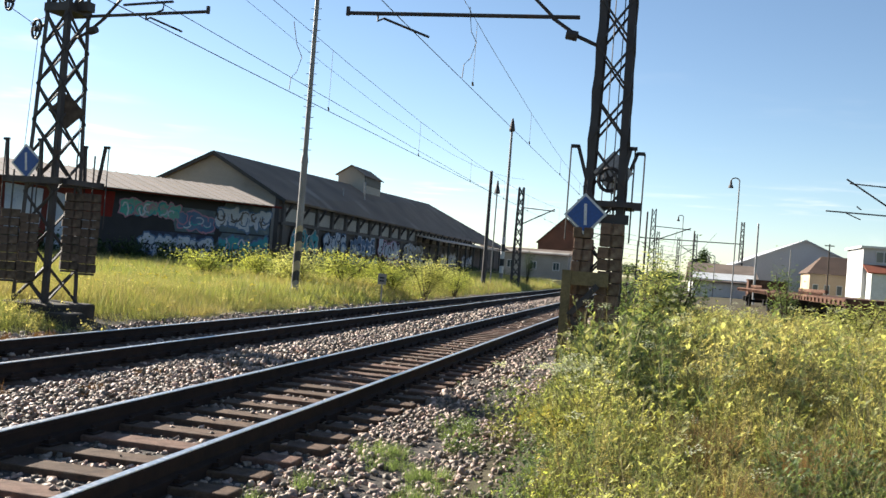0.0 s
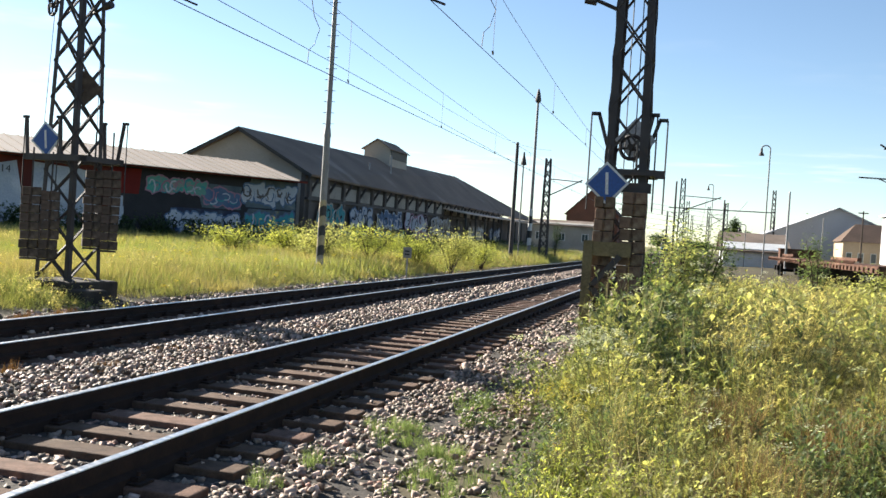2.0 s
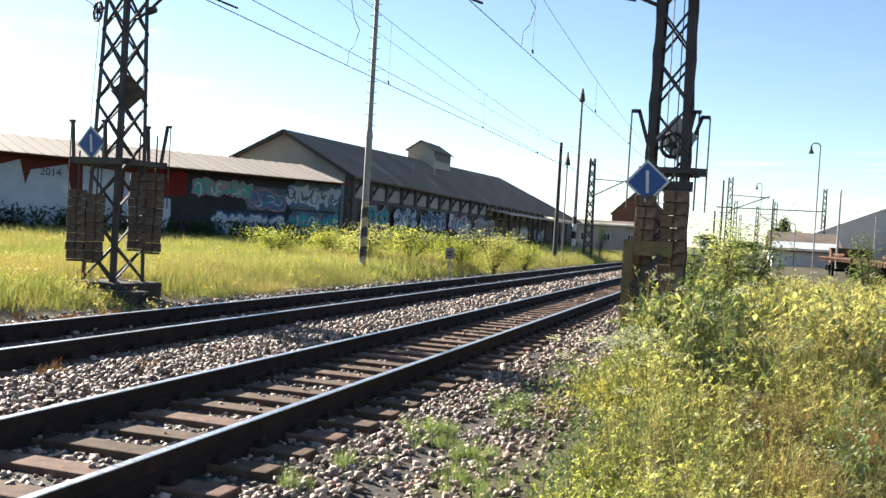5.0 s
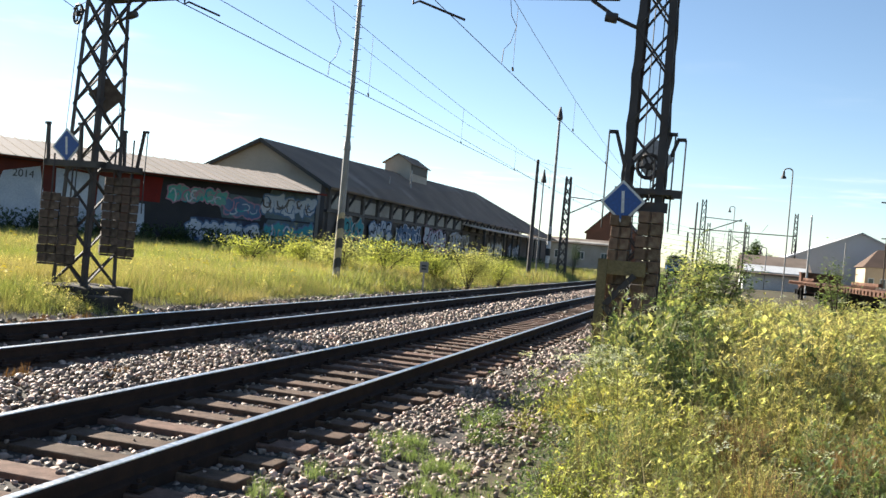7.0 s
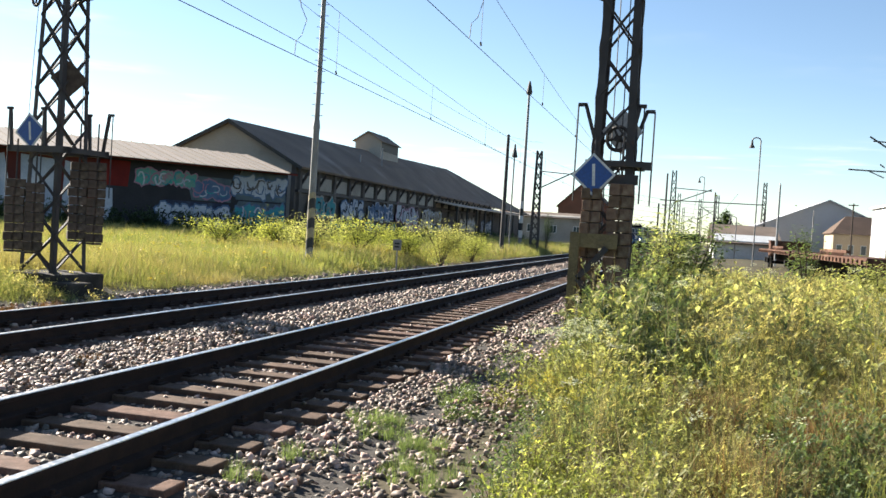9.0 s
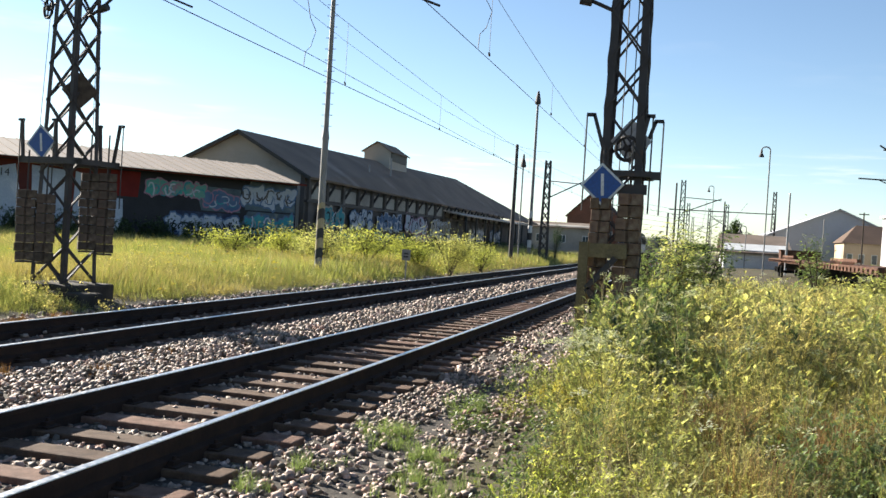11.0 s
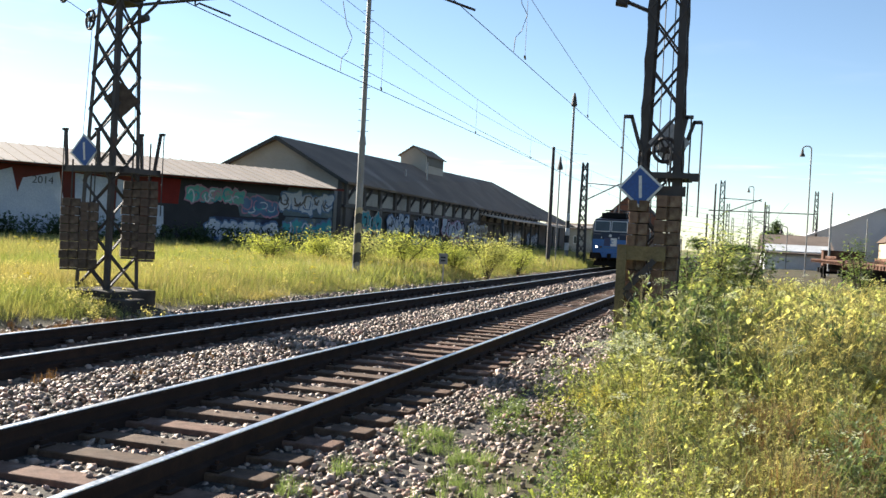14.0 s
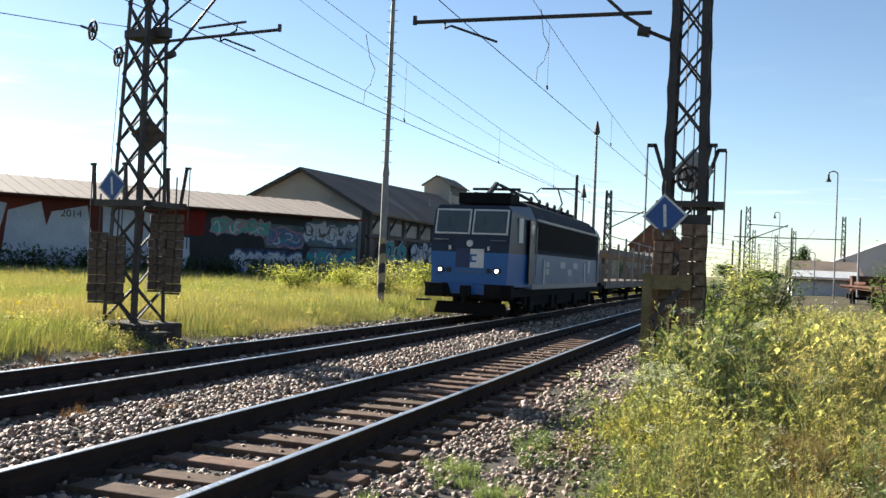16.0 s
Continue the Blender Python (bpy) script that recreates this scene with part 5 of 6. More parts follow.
    part("raised_pantograph", MB().beam((0.0, 11.9, 3.85), (0.0, 13.2, 4.45), 0.04, n=6).beam((0.0, 13.2, 4.45), (0.0, 12.2, 5.0), 0.035, n=6).beam((-0.75, 12.2, 5.02), (0.75, 12.2, 5.02), 0.03, n=6).beam((-0.75, 12.55, 5.02), (0.75, 12.55, 5.02), 0.03, n=6).beam((-0.75, 12.2, 5.02), (-0.95, 12.3, 4.85), 0.025, n=5).beam((0.75, 12.2, 5.02), (0.95, 12.3, 4.85), 0.025, n=5), "iron", T, "raised pantograph")
    wheels = []
    for y in (2.9, 5.9, 10.3, 13.3):
        mb = MB().beam((-0.8, 0, 0), (0.8, 0, 0), 0.09, n=10)
        for s in (-1, 1):
            mb.beam((s * 0.69, 0, 0), (s * 0.83, 0, 0), 0.62, n=24)
            for k in range(6):
                a = k * math.pi / 3
                mb.beam((s * 0.84, 0.2 * math.cos(a), 0.2 * math.sin(a)), (s * 0.84, 0.5 * math.cos(a), 0.5 * math.sin(a)), 0.05, 0.05)
        ob = part("wheelset", mb, "under", T)
        ob.location = (0, y, 0.62)
        wheels.append((ob, y))
    return T, wheels


def car_wagon(y0):
    """Two-deck car carrier wagon, empty, of posts and slatted decks."""
    T = thing("car_carrier_wagon", "empty two-deck car carrier wagon of grey-brown steel", "wagon", (FAR, y0, SLOPE), 0, "car carrier wagons")
    L = 24.0
    part("lower_deck", MB().box((0, L / 2, 1.05), (2.8, L, 0.16)), "wagon", T)
    part("sole_bar", MB().box((1.38, L / 2, 0.98), (0.08, L, 0.34)).box((-1.38, L / 2, 0.98), (0.08, L, 0.34)), "wagon", T)
    part("upper_deck", MB().box((0, L / 2, 2.55), (2.7, L - 1.5, 0.12)).box((1.36, L / 2, 2.6), (0.06, L - 1.5, 0.26)).box((-1.36, L / 2, 2.6), (0.06, L - 1.5, 0.26)), "wagon", T)
    for s in (-1, 1):
        for i in range(9):
            y = 1.0 + i * (L - 2) / 8
            part("post", MB().box((s * 1.40, y, 2.0), (0.10, 0.2, 2.0)), "galv" if i % 2 else "wagon", T)
            if i % 2 == 0:
                part("upper_post", MB().box((s * 1.40, y, 3.0), (0.08, 0.14, 0.8)), "galv", T)
        part("hand_rail", MB().beam((s * 1.40, 0.8, 3.3), (s * 1.40, L - 0.8, 3.3), 0.025, n=5), "galv", T)
        part("buffer", MB().beam((s * 0.875, 0, 0.9), (s * 0.875, -0.45, 0.9), 0.12, n=8).beam((s * 0.875, L, 0.9), (s * 0.875, L + 0.45, 0.9), 0.12, n=8), "under", T)
    part("end_bulkhead", MB().box((0, 0.12, 1.5), (2.6, 0.08, 0.9)), "wagon", T)
    for y in (4.0, L / 2, L - 4.0):
        mb = MB().beam((-0.8, y, 0.42), (0.8, y, 0.42), 0.08, n=8)
        for s in (-1, 1):
            mb.beam((s * 0.69, y, 0.42), (s * 0.83, y, 0.42), 0.42, n=18).box((s * 0.98, y, 0.6), (0.16, 1.6, 0.3))
        part("wheelset", mb, "under", T)
    part("underframe", MB().box((0, L / 2, 0.78), (1.2, L - 1, 0.2)), "under", T)
    return T


LOCO, WHEELS = loco()
WAGONS = [car_wagon(26.4 + 17.0 + k * 25.1) for k in range(2)]


# ---- rusty flat wagon and clutter at the yard ----
def flat_wagon():
    T = thing("flat_wagon", "rusty disused flat wagon overgrown with weeds", "wagon", (6.6, 30, 0.22))
    L = 20.0
    part("deck", MB().box((0, L / 2, 1.28), (2.6, L, 0.12)), "rust", T)
    for s in (-1, 1):
        part("sole_bar", MB().box((s * 1.28, L / 2, 1.2), (0.1, L, 0.18)), "rust", T)
        for i in range(24):
            part("stake_pocket", MB().box((s * 1.36, 0.5 + i * 0.82, 1.2), (0.05, 0.12, 0.14)), "rust", T)
    part("end_beam", MB().box((0, 0, 1.08), (2.6, 0.16, 0.4)), "rust", T)
    part("girder", MB().box((0, L / 2, 0.85), (0.5, L - 2, 0.35)), "under", T)
    for i in range(13):
        part("lashing_bar", MB().beam((-1.25, 5 + i * 0.45, 1.34), (-1.1, 5.3 + i * 0.45, 1.52), 0.05, 0.05), "rust", T)
    part("bolster", MB().box((-1.1, 7.8, 1.5), (0.14, 6.4, 0.12)), "rust", T)
    for s in (-1, 1):
        part("buffer", MB().beam((s * 0.87, 0, 1.0), (s * 0.87, -0.5, 1.0), 0.12, n=10).beam((s * 0.87, -0.46, 1.0), (s * 0.87, -0.52, 1.0), 0.22, n=14), "rust", T)
    for y in (2.5, 4.3, 15.7, 17.5):
        mb = MB()
        for s in (-1, 1):
            mb.beam((s * 0.69, y, 0.46), (s * 0.83, y, 0.46), 0.46, n=18).box((s * 0.98, y, 0.6), (0.18, 0.5, 0.35))
        part("wheelset", mb.beam((-0.8, y, 0.46), (0.8, y, 0.46), 0.08, n=8), "under", T)
    return T


fw = flat_wagon()
copy_thing(fw, pose(6.6, 51.2, 0.24))
box = thing("scrap_container", "small rusty red container in the yard", "container", (9.9, 96, 0.2))
part("body", MB().box((0, 0, 1.1), (3.6, 2.2, 2.0), bev=0.05), "rust", box)
part("lid", MB().box((0, 0, 2.14), (3.7, 2.3, 0.1)), "rust", box)
for i in range(6):
    part("rib", MB().box((-1.6 + i * 0.64, -1.13, 1.1), (0.08, 0.06, 1.9)), "rust", box)

ss = thing("track_sign", "small white plate on a short post by the line", "sign", (-10.6, 34.0, 0.05))
part("post", MB().beam((0, 0, -0.1), (0, 0, 0.75), 0.03, n=8), "galv", ss)
part("plate", MB().box((0, -0.04, 0.85), (0.34, 0.03, 0.42), bev=0.008), "greypaint", ss)
part("number_bar", MB().box((0, -0.06, 0.9), (0.18, 0.006, 0.06)).box((0, -0.06, 0.78), (0.18, 0.006, 0.06)), "black", ss)


# ---- plants ----
def leaf_quad(base, d, up, ln, wd):
    """A pointed leaf of two triangles folded along its rib."""
    d = Vector(d).normalized()
    s = d.cross(Vector(up)).normalized()
    b = Vector(base)
    t = b + d * ln
    m = b + d * ln * 0.45 + Vector((0, 0, 0.12 * ln))
    return [b, m + s * wd / 2, t, m - s * wd / 2], [(0, 1, 2), (0, 2, 3)]


def plant_proto(seed, h, leaves, ln, wd, spread=0.25, branch=3, droop=0.2, low=0.1, rise=0.9):
    """Leaves and stalks of one weed: curved stems with rising side twigs that carry the leaves."""
    r = random.Random(seed)
    lv, lf, sv, sf = [], [], [], []

    def put(v, f, q, g):
        o = len(v)
        v += [tuple(a) for a in q]
        f += [tuple(i + o for i in k) for k in g]

    def strip(p, q, w0, w1):
        d = (q - p).normalized()
        s = d.orthogonal().normalized()
        put(sv, sf, [p - s * w0, p + s * w0, q + s * w1, q - s * w1], [(0, 1, 2), (0, 2, 3)])

    tops = []
    per = max(1, leaves // branch)
    for b in range(branch):
        a = r.uniform(0, 6.28)
        out = spread * r.uniform(0.25, 1.0)
        top = Vector((math.cos(a) * out, math.sin(a) * out, h * r.uniform(0.65, 1.0)))
        mid = Vector((top.x * 0.35, top.y * 0.35, top.z * 0.5))
        base = Vector((r.gauss(0, 0.02), r.gauss(0, 0.02), 0))
        strip(base, mid, 0.0035, 0.003)
        strip(mid, top, 0.003, 0.0012)
        tops.append(top)
        twigs = max(3, per // 6)
        for k in range(twigs):
            t = low + (1 - low) * (k + r.random()) / twigs
            p = base.lerp(mid, t * 2) if t < 0.5 else mid.lerp(top, t * 2 - 1)
            c = a + k * 2.4 + r.uniform(-0.4, 0.4)
            d = Vector((math.cos(c), math.sin(c), rise * r.uniform(0.5, 1.4))).normalized()
            reach = h * 0.2 * (1.15 - 0.75 * t) * r.uniform(0.6, 1.2)
            q = p + d * reach
            if r.random() < 0.4:
                strip(p, q, 0.0015, 0.0008)
            for m in range(max(1, per // twigs)):
                e = p.lerp(q, (m + 0.6) / max(1, per // twigs))
                g = c + r.choice((-0.9, 0.9, 0.0)) + r.uniform(-0.5, 0.5)
                ld = Vector((math.cos(g), math.sin(g), r.uniform(-droop, 1.3)))
                size = ln * r.uniform(0.55, 1.15) * (1.2 - 0.55 * t)
                put(lv, lf, *leaf_quad(e, ld, (0, 0, 1), size, wd * size / ln))
    return (lv, lf), (sv, sf), tops


def grass_proto(seed, n, h, spread, w=0.006):
    r = random.Random(seed)
    v, f = [], []
    for _ in range(n):
        a, b = r.uniform(0, 6.28), r.uniform(0, 6.28)
        x, y = r.gauss(0, spread), r.gauss(0, spread)
        hh = h * r.uniform(0.5, 1.1)
        lean = hh * r.uniform(0.1, 0.5)
        s = (math.cos(a) * w, math.sin(a) * w)
        m = (x + math.cos(b) * lean * 0.35, y + math.sin(b) * lean * 0.35, hh * 0.6)
        t = (x + math.cos(b) * lean, y + math.sin(b) * lean, hh)
        o = len(v)
        v += [(x - s[0], y - s[1], 0), (x + s[0], y + s[1], 0), (m[0] + s[0] * 0.8, m[1] + s[1] * 0.8, m[2]), (m[0] - s[0] * 0.8, m[1] - s[1] * 0.8, m[2]), t]
        f += [(o, o + 1, o + 2), (o, o + 2, o + 3), (o + 3, o + 2, o + 4)]
    return v, f


def head_proto(seed, r0, n, size, flat=0.25):
    """A flower head of many small petals."""
    r = random.Random(seed)
    v, f = [], []
    for _ in range(n):
        a, k = r.uniform(0, 6.28), r0 * math.sqrt(r.random())
        c = Vector((math.cos(a) * k, math.sin(a) * k, flat * r0 * r.uniform(-1, 1) + 0.2 * (r0 - k)))
        b = r.uniform(0, 6.28)
        e1, e2 = Vector((math.cos(b), math.sin(b), r.uniform(-0.4, 0.4))) * size, Vector((-math.sin(b), math.cos(b), r.uniform(-0.4, 0.4))) * size
        o = len(v)
        v += [tuple(c - e1), tuple(c - e2), tuple(c + e1), tuple(c + e2)]
        f += [(o, o + 1, o + 2), (o, o + 2, o + 3)]
    return v, f


def place(x, y, s, tilt=0.15, k=0, dz=0.0):
    return (x, y, ground_z(x, y) - 0.02 + dz, rng.uniform(0, 6.28), s, rng.uniform(-tilt, tilt), k)


def blade_proto(seed, n, h, spread, w):
    """A tuft of single tapering blades."""
    r = random.Random(seed)
    v, f = [], []
    for _ in range(n):
        a, b = r.uniform(0, 6.28), r.uniform(0, 6.28)
        x, y = r.gauss(0, spread), r.gauss(0, spread)
        hh = h * r.uniform(0.35, 1.1)
        lean = hh * r.uniform(0.1, 0.75)
        c, d = math.cos(a) * w, math.sin(a) * w
        o = len(v)
        v += [(x - c, y - d, 0), (x + c, y + d, 0), (x + math.cos(b) * lean, y + math.sin(b) * lean, hh)]
        f.append((o, o + 1, o + 2))
    return v, f


def weed_edge(y):
    """Where the weeds begin beside the ballast."""
    return -0.9 - 0.22 * noise.noise((y * 0.7, 3.0, 0)) - 0.085 * min(9, max(0, y - 5.5)) + 0.3 * max(0, 4.9 - y)


def weed_height(x, y):
    """Height of the growth: low at the near edge, tallest round the mast foot, with hollows between clumps."""
    h = 0.36 + 0.60 * min(1.0, max(0.0, (y - 4.2) / 6.5))
    if 9 < y < 17 and x < 0.1:
        h *= 1.12
    if y > 17:
        h *= 0.92
    if x > 1.2 and y > 9:
        h *= 0.88
    edge = min(1.0, max(0.35, (x - weed_edge(y)) / 0.7 + 0.4))
    clump = 1.05 + 0.75 * noise.noise((x * 1.3, y * 1.0, 14)) + 0.35 * noise.noise((x * 3.1, y * 2.6, 15))
    return h * edge * max(0.3, min(1.35, clump))


def near_weeds():
    near = dict(tall=[plant_proto(i, 1.0, 150, 0.075, 0.020, 0.13, 5, rise=1.3) for i in range(5)],
                bushy=[plant_proto(20 + i, 0.62, 150, 0.055, 0.030, 0.24, 6, low=0.15) for i in range(5)],
                fine=[plant_proto(40 + i, 0.75, 210, 0.050, 0.009, 0.20, 6, low=0.25, rise=1.2) for i in range(5)],
                low=[plant_proto(110 + i, 0.36, 110, 0.045, 0.022, 0.2, 8, low=0.1) for i in range(4)])
    far = dict(tall=[plant_proto(160 + i, 1.0, 90, 0.10, 0.030, 0.16, 5, rise=1.3) for i in range(4)],
               bushy=[plant_proto(170 + i, 0.62, 80, 0.085, 0.046, 0.28, 6, low=0.15) for i in range(4)],
               fine=[plant_proto(180 + i, 0.75, 110, 0.08, 0.018, 0.26, 6, low=0.2, rise=1.2) for i in range(4)])
    beds = {}
    G, D, U, W, Y, rust = [], [], [], [], [], []
    for _ in range(6600):
        y = 2.4 + 32 * rng.random() ** 1.75
        x = rng.uniform(-2.2, 1.5 + 0.46 * y)
        if x < weed_edge(y) or (abs(x) < 0.8 and y < 2.6) or (abs(x + 1.07) < 0.45 and abs(y - 13.72) < 0.6):
            continue
        hh = weed_height(x, y) * rng.uniform(0.75, 1.1)
        n1, n2 = noise.noise((x * 0.55, y * 0.5, 9)), noise.noise((x * 0.8, y * 0.7, 61))
        u = rng.random()
        if y < 6.3 and x < 0.1 - 0.15 * (y - 4):
            sort, leafy = ("low", "lime") if u < 0.8 else ("bushy", "leaf2")
        elif 8.5 < y < 17 and x < 0.1 + n1 * 0.8:
            sort, leafy = ("tall", "midleaf") if u < 0.62 else (("tall", "leaf") if u < 0.8 else ("bushy", "leaf2"))
        elif x > 0.45 and y < 7.9 and n2 < 0.25:
            sort, leafy = ("bushy", "midleaf") if u < 0.55 else (("fine", "leaf") if u < 0.75 else ("tall", "midleaf"))
            hh *= 0.85
        elif n1 + 0.35 * (u - 0.5) > 0.02 or (8.4 < y < 13 and x > 0.2 and u < 0.75):
            sort, leafy = ("fine", "leaf3") if u < 0.72 else ("bushy", "leaf2")
        elif n2 > 0.1:
            sort, leafy = ("bushy", "leaf2") if u < 0.7 else ("tall", "leaf")
        else:
            sort, leafy = ("fine", "leaf") if u < 0.5 else (("fine", "leaf3") if u < 0.75 else ("tall", "midleaf"))
        close = y < 9.5 or sort == "low"
        scale = hh if sort == "tall" else (hh / 0.62 if sort == "bushy" else (hh / 0.75 if sort == "fine" else rng.uniform(0.7, 1.25)))
        beds.setdefault((sort, close, leafy), []).append(place(x, y, scale, k=rng.integers(0, 20)))
        if rng.random() < 0.10:
            G.append(place(x + rng.normal(0, 0.1), y + rng.normal(0, 0.1), hh * 1.25, k=rng.integers(0, 4)))
        if rng.random() < 0.16 + 0.8 * max(0, noise.noise((x * 0.5, y * 0.5, 51))):
            D.append(place(x + rng.normal(0, 0.1), y + rng.normal(0, 0.1), hh * rng.uniform(0.8, 1.15), k=rng.integers(0, 4)))
        wp = noise.noise((x * 0.6, y * 0.6, 33))
        if y > 6.5 and rng.random() < 0.05 + 0.7 * max(0, wp - 0.05):
            U.append(place(x, y, rng.uniform(0.9, 1.6), 0.35, rng.integers(0, 4), hh * rng.uniform(1.0, 1.18)))
        if rng.random() < 0.02 + 0.10 * max(0, -wp):
            Y.append(place(x, y, rng.uniform(0.5, 1.0), 0.4, rng.integers(0, 3), hh * rng.uniform(0.7, 1.0)))
        if y < 8 and rng.random() < 0.06:
            W.append(place(x, y, rng.uniform(0.4, 0.8), 0.5, rng.integers(0, 3), hh * rng.uniform(0.7, 1.0)))
    # a rounded bush with pale umbels, a golden clump, rusty dry sprays
    for _ in range(70):
        x, y = rng.normal(-0.95, 0.28), rng.normal(9.3, 0.4)
        beds.setdefault(("bushy", True, "leaf"), []).append(place(x, y, rng.uniform(0.75, 1.1), k=rng.integers(0, 20)))
        if rng.random() < 0.75:
            U.append(place(x, y, rng.uniform(0.8, 1.4), 0.3, rng.integers(0, 4), rng.uniform(0.62, 0.85)))
    for _ in range(26):
        Y.append(place(rng.normal(-1.15, 0.09), rng.normal(8.2, 0.12), rng.uniform(0.7, 1.2), 0.4, rng.integers(0, 3), rng.uniform(0.36, 0.5)))
    for _ in range(60):
        beds.setdefault(("fine", True, "gold"), []).append(place(rng.normal(2.75, 0.25), rng.normal(10.4, 0.5), rng.uniform(1.2, 1.7), k=rng.integers(0, 20)))
    for cx, cy, n in ((0.22, 7.6, 26), (1.15, 7.2, 30), (1.6, 8.3, 20), (0.5, 5.9, 12), (1.35, 11.6, 20), (0.1, 12.6, 14)):
        for _ in range(n):
            rust.append(place(rng.normal(cx, 0.16), rng.normal(cy, 0.2), rng.uniform(0.75, 1.05) * (0.75 if cy < 9 else 1.0), 0.3, rng.integers(0, 4)))
    words = dict(tall="tall upright weeds in leaf beside the ballast", bushy="dense bushy green weeds beside the ballast", fine="feathery pale green weeds beside the track", low="low bright lime-green weeds at the edge of the stones")
    names = dict(tall="tall_weeds", bushy="bushy_weeds", fine="feathery_weeds", low="lime_weeds")
    for (sort, close, leafy), pl in beds.items():
        pr = near[sort] if close else far[sort]
        stuff(names[sort], [p[0] for p in pr], pl, leafy, words[sort], "weeds")
        stuff("weed_stalks", [p[1] for p in pr], pl, "stalk", "thin green and brown stalks of the weeds", "weeds")
    stuff("tall_grass", [grass_proto(60 + i, 16, 0.8, 0.06, 0.003) for i in range(4)], G, "blade", "tufts of tall green grass among the weeds", "grass")
    stuff("dry_stalks", [grass_proto(70 + i, 9, 1.0, 0.08, 0.0022) for i in range(4)], D, "drygrass", "dry straw-coloured stalks among the weeds", "grass")
    stuff("rusty_sprays", [grass_proto(75 + i, 26, 0.85, 0.07, 0.003) for i in range(4)], rust, "rustgrass", "dry rust-coloured sprays among the weeds", "grass")
    stuff("umbel_flowers", [head_proto(80 + i, 0.065, 40, 0.008, 0.3) for i in range(4)], U, "flower", "pale greenish-white umbels over the weeds", "flowers")
    stuff("white_flowers", [head_proto(86 + i, 0.03, 14, 0.008, 0.6) for i in range(3)], W, "flower", "small white flower heads over the weeds", "flowers")
    stuff("yellow_flowers", [head_proto(90 + i, 0.035, 14, 0.008, 0.8) for i in range(3)], Y, "goldflower", "small yellow flower heads over the weeds", "flowers")
    # tufts on the ballast shoulder
    Tu, leafy = [], []
    for cx, cy, n, sp in ((-2.42, 7.7, 34, 0.15), (-2.3, 7.3, 18, 0.12), (-1.86, 7.0, 26, 0.12), (-1.75, 6.4, 10, 0.14), (-2.55, 6.3, 8, 0.1), (-2.75, 5.6, 5, 0.1), (-1.55, 6.1, 16, 0.14), (-2.05, 9.2, 12, 0.14)):
        for _ in range(n):
            Tu.append(place(rng.normal(cx, sp), rng.normal(cy, sp), rng.uniform(0.2, 0.5), k=rng.integers(0, 4)))
    for cx, cy, n, sp in ((-2.12, 9.4, 22, 0.15), (-1.85, 8.3, 14, 0.14), (-1.95, 10.8, 16, 0.2), (-2.2, 12.5, 12, 0.25)):
        for _ in range(n):
            leafy.append(place(rng.normal(cx, sp), rng.normal(cy, sp), rng.uniform(0.5, 1.0), k=rng.integers(0, 3)))
    stuff("shoulder_grass", [grass_proto(130 + i, 40, 0.4, 0.06, 0.0035) for i in range(4)], Tu, "midleaf", "small tufts of grass growing in the stones", "grass")
    sm = [plant_proto(150 + i, 0.3, 60, 0.05, 0.03, 0.14, 6, low=0.05) for i in range(3)]
    for _ in range(150):
        y = rng.uniform(4.8, 14)
        leafy.append(place(weed_edge(y) + rng.normal(-0.02, 0.1), y, rng.uniform(0.5, 1.1), k=rng.integers(0, 3)))
    stuff("shoulder_weeds", [p[0] for p in sm], leafy, "midleaf", "scattered small weeds at the foot of the ballast", "weeds")


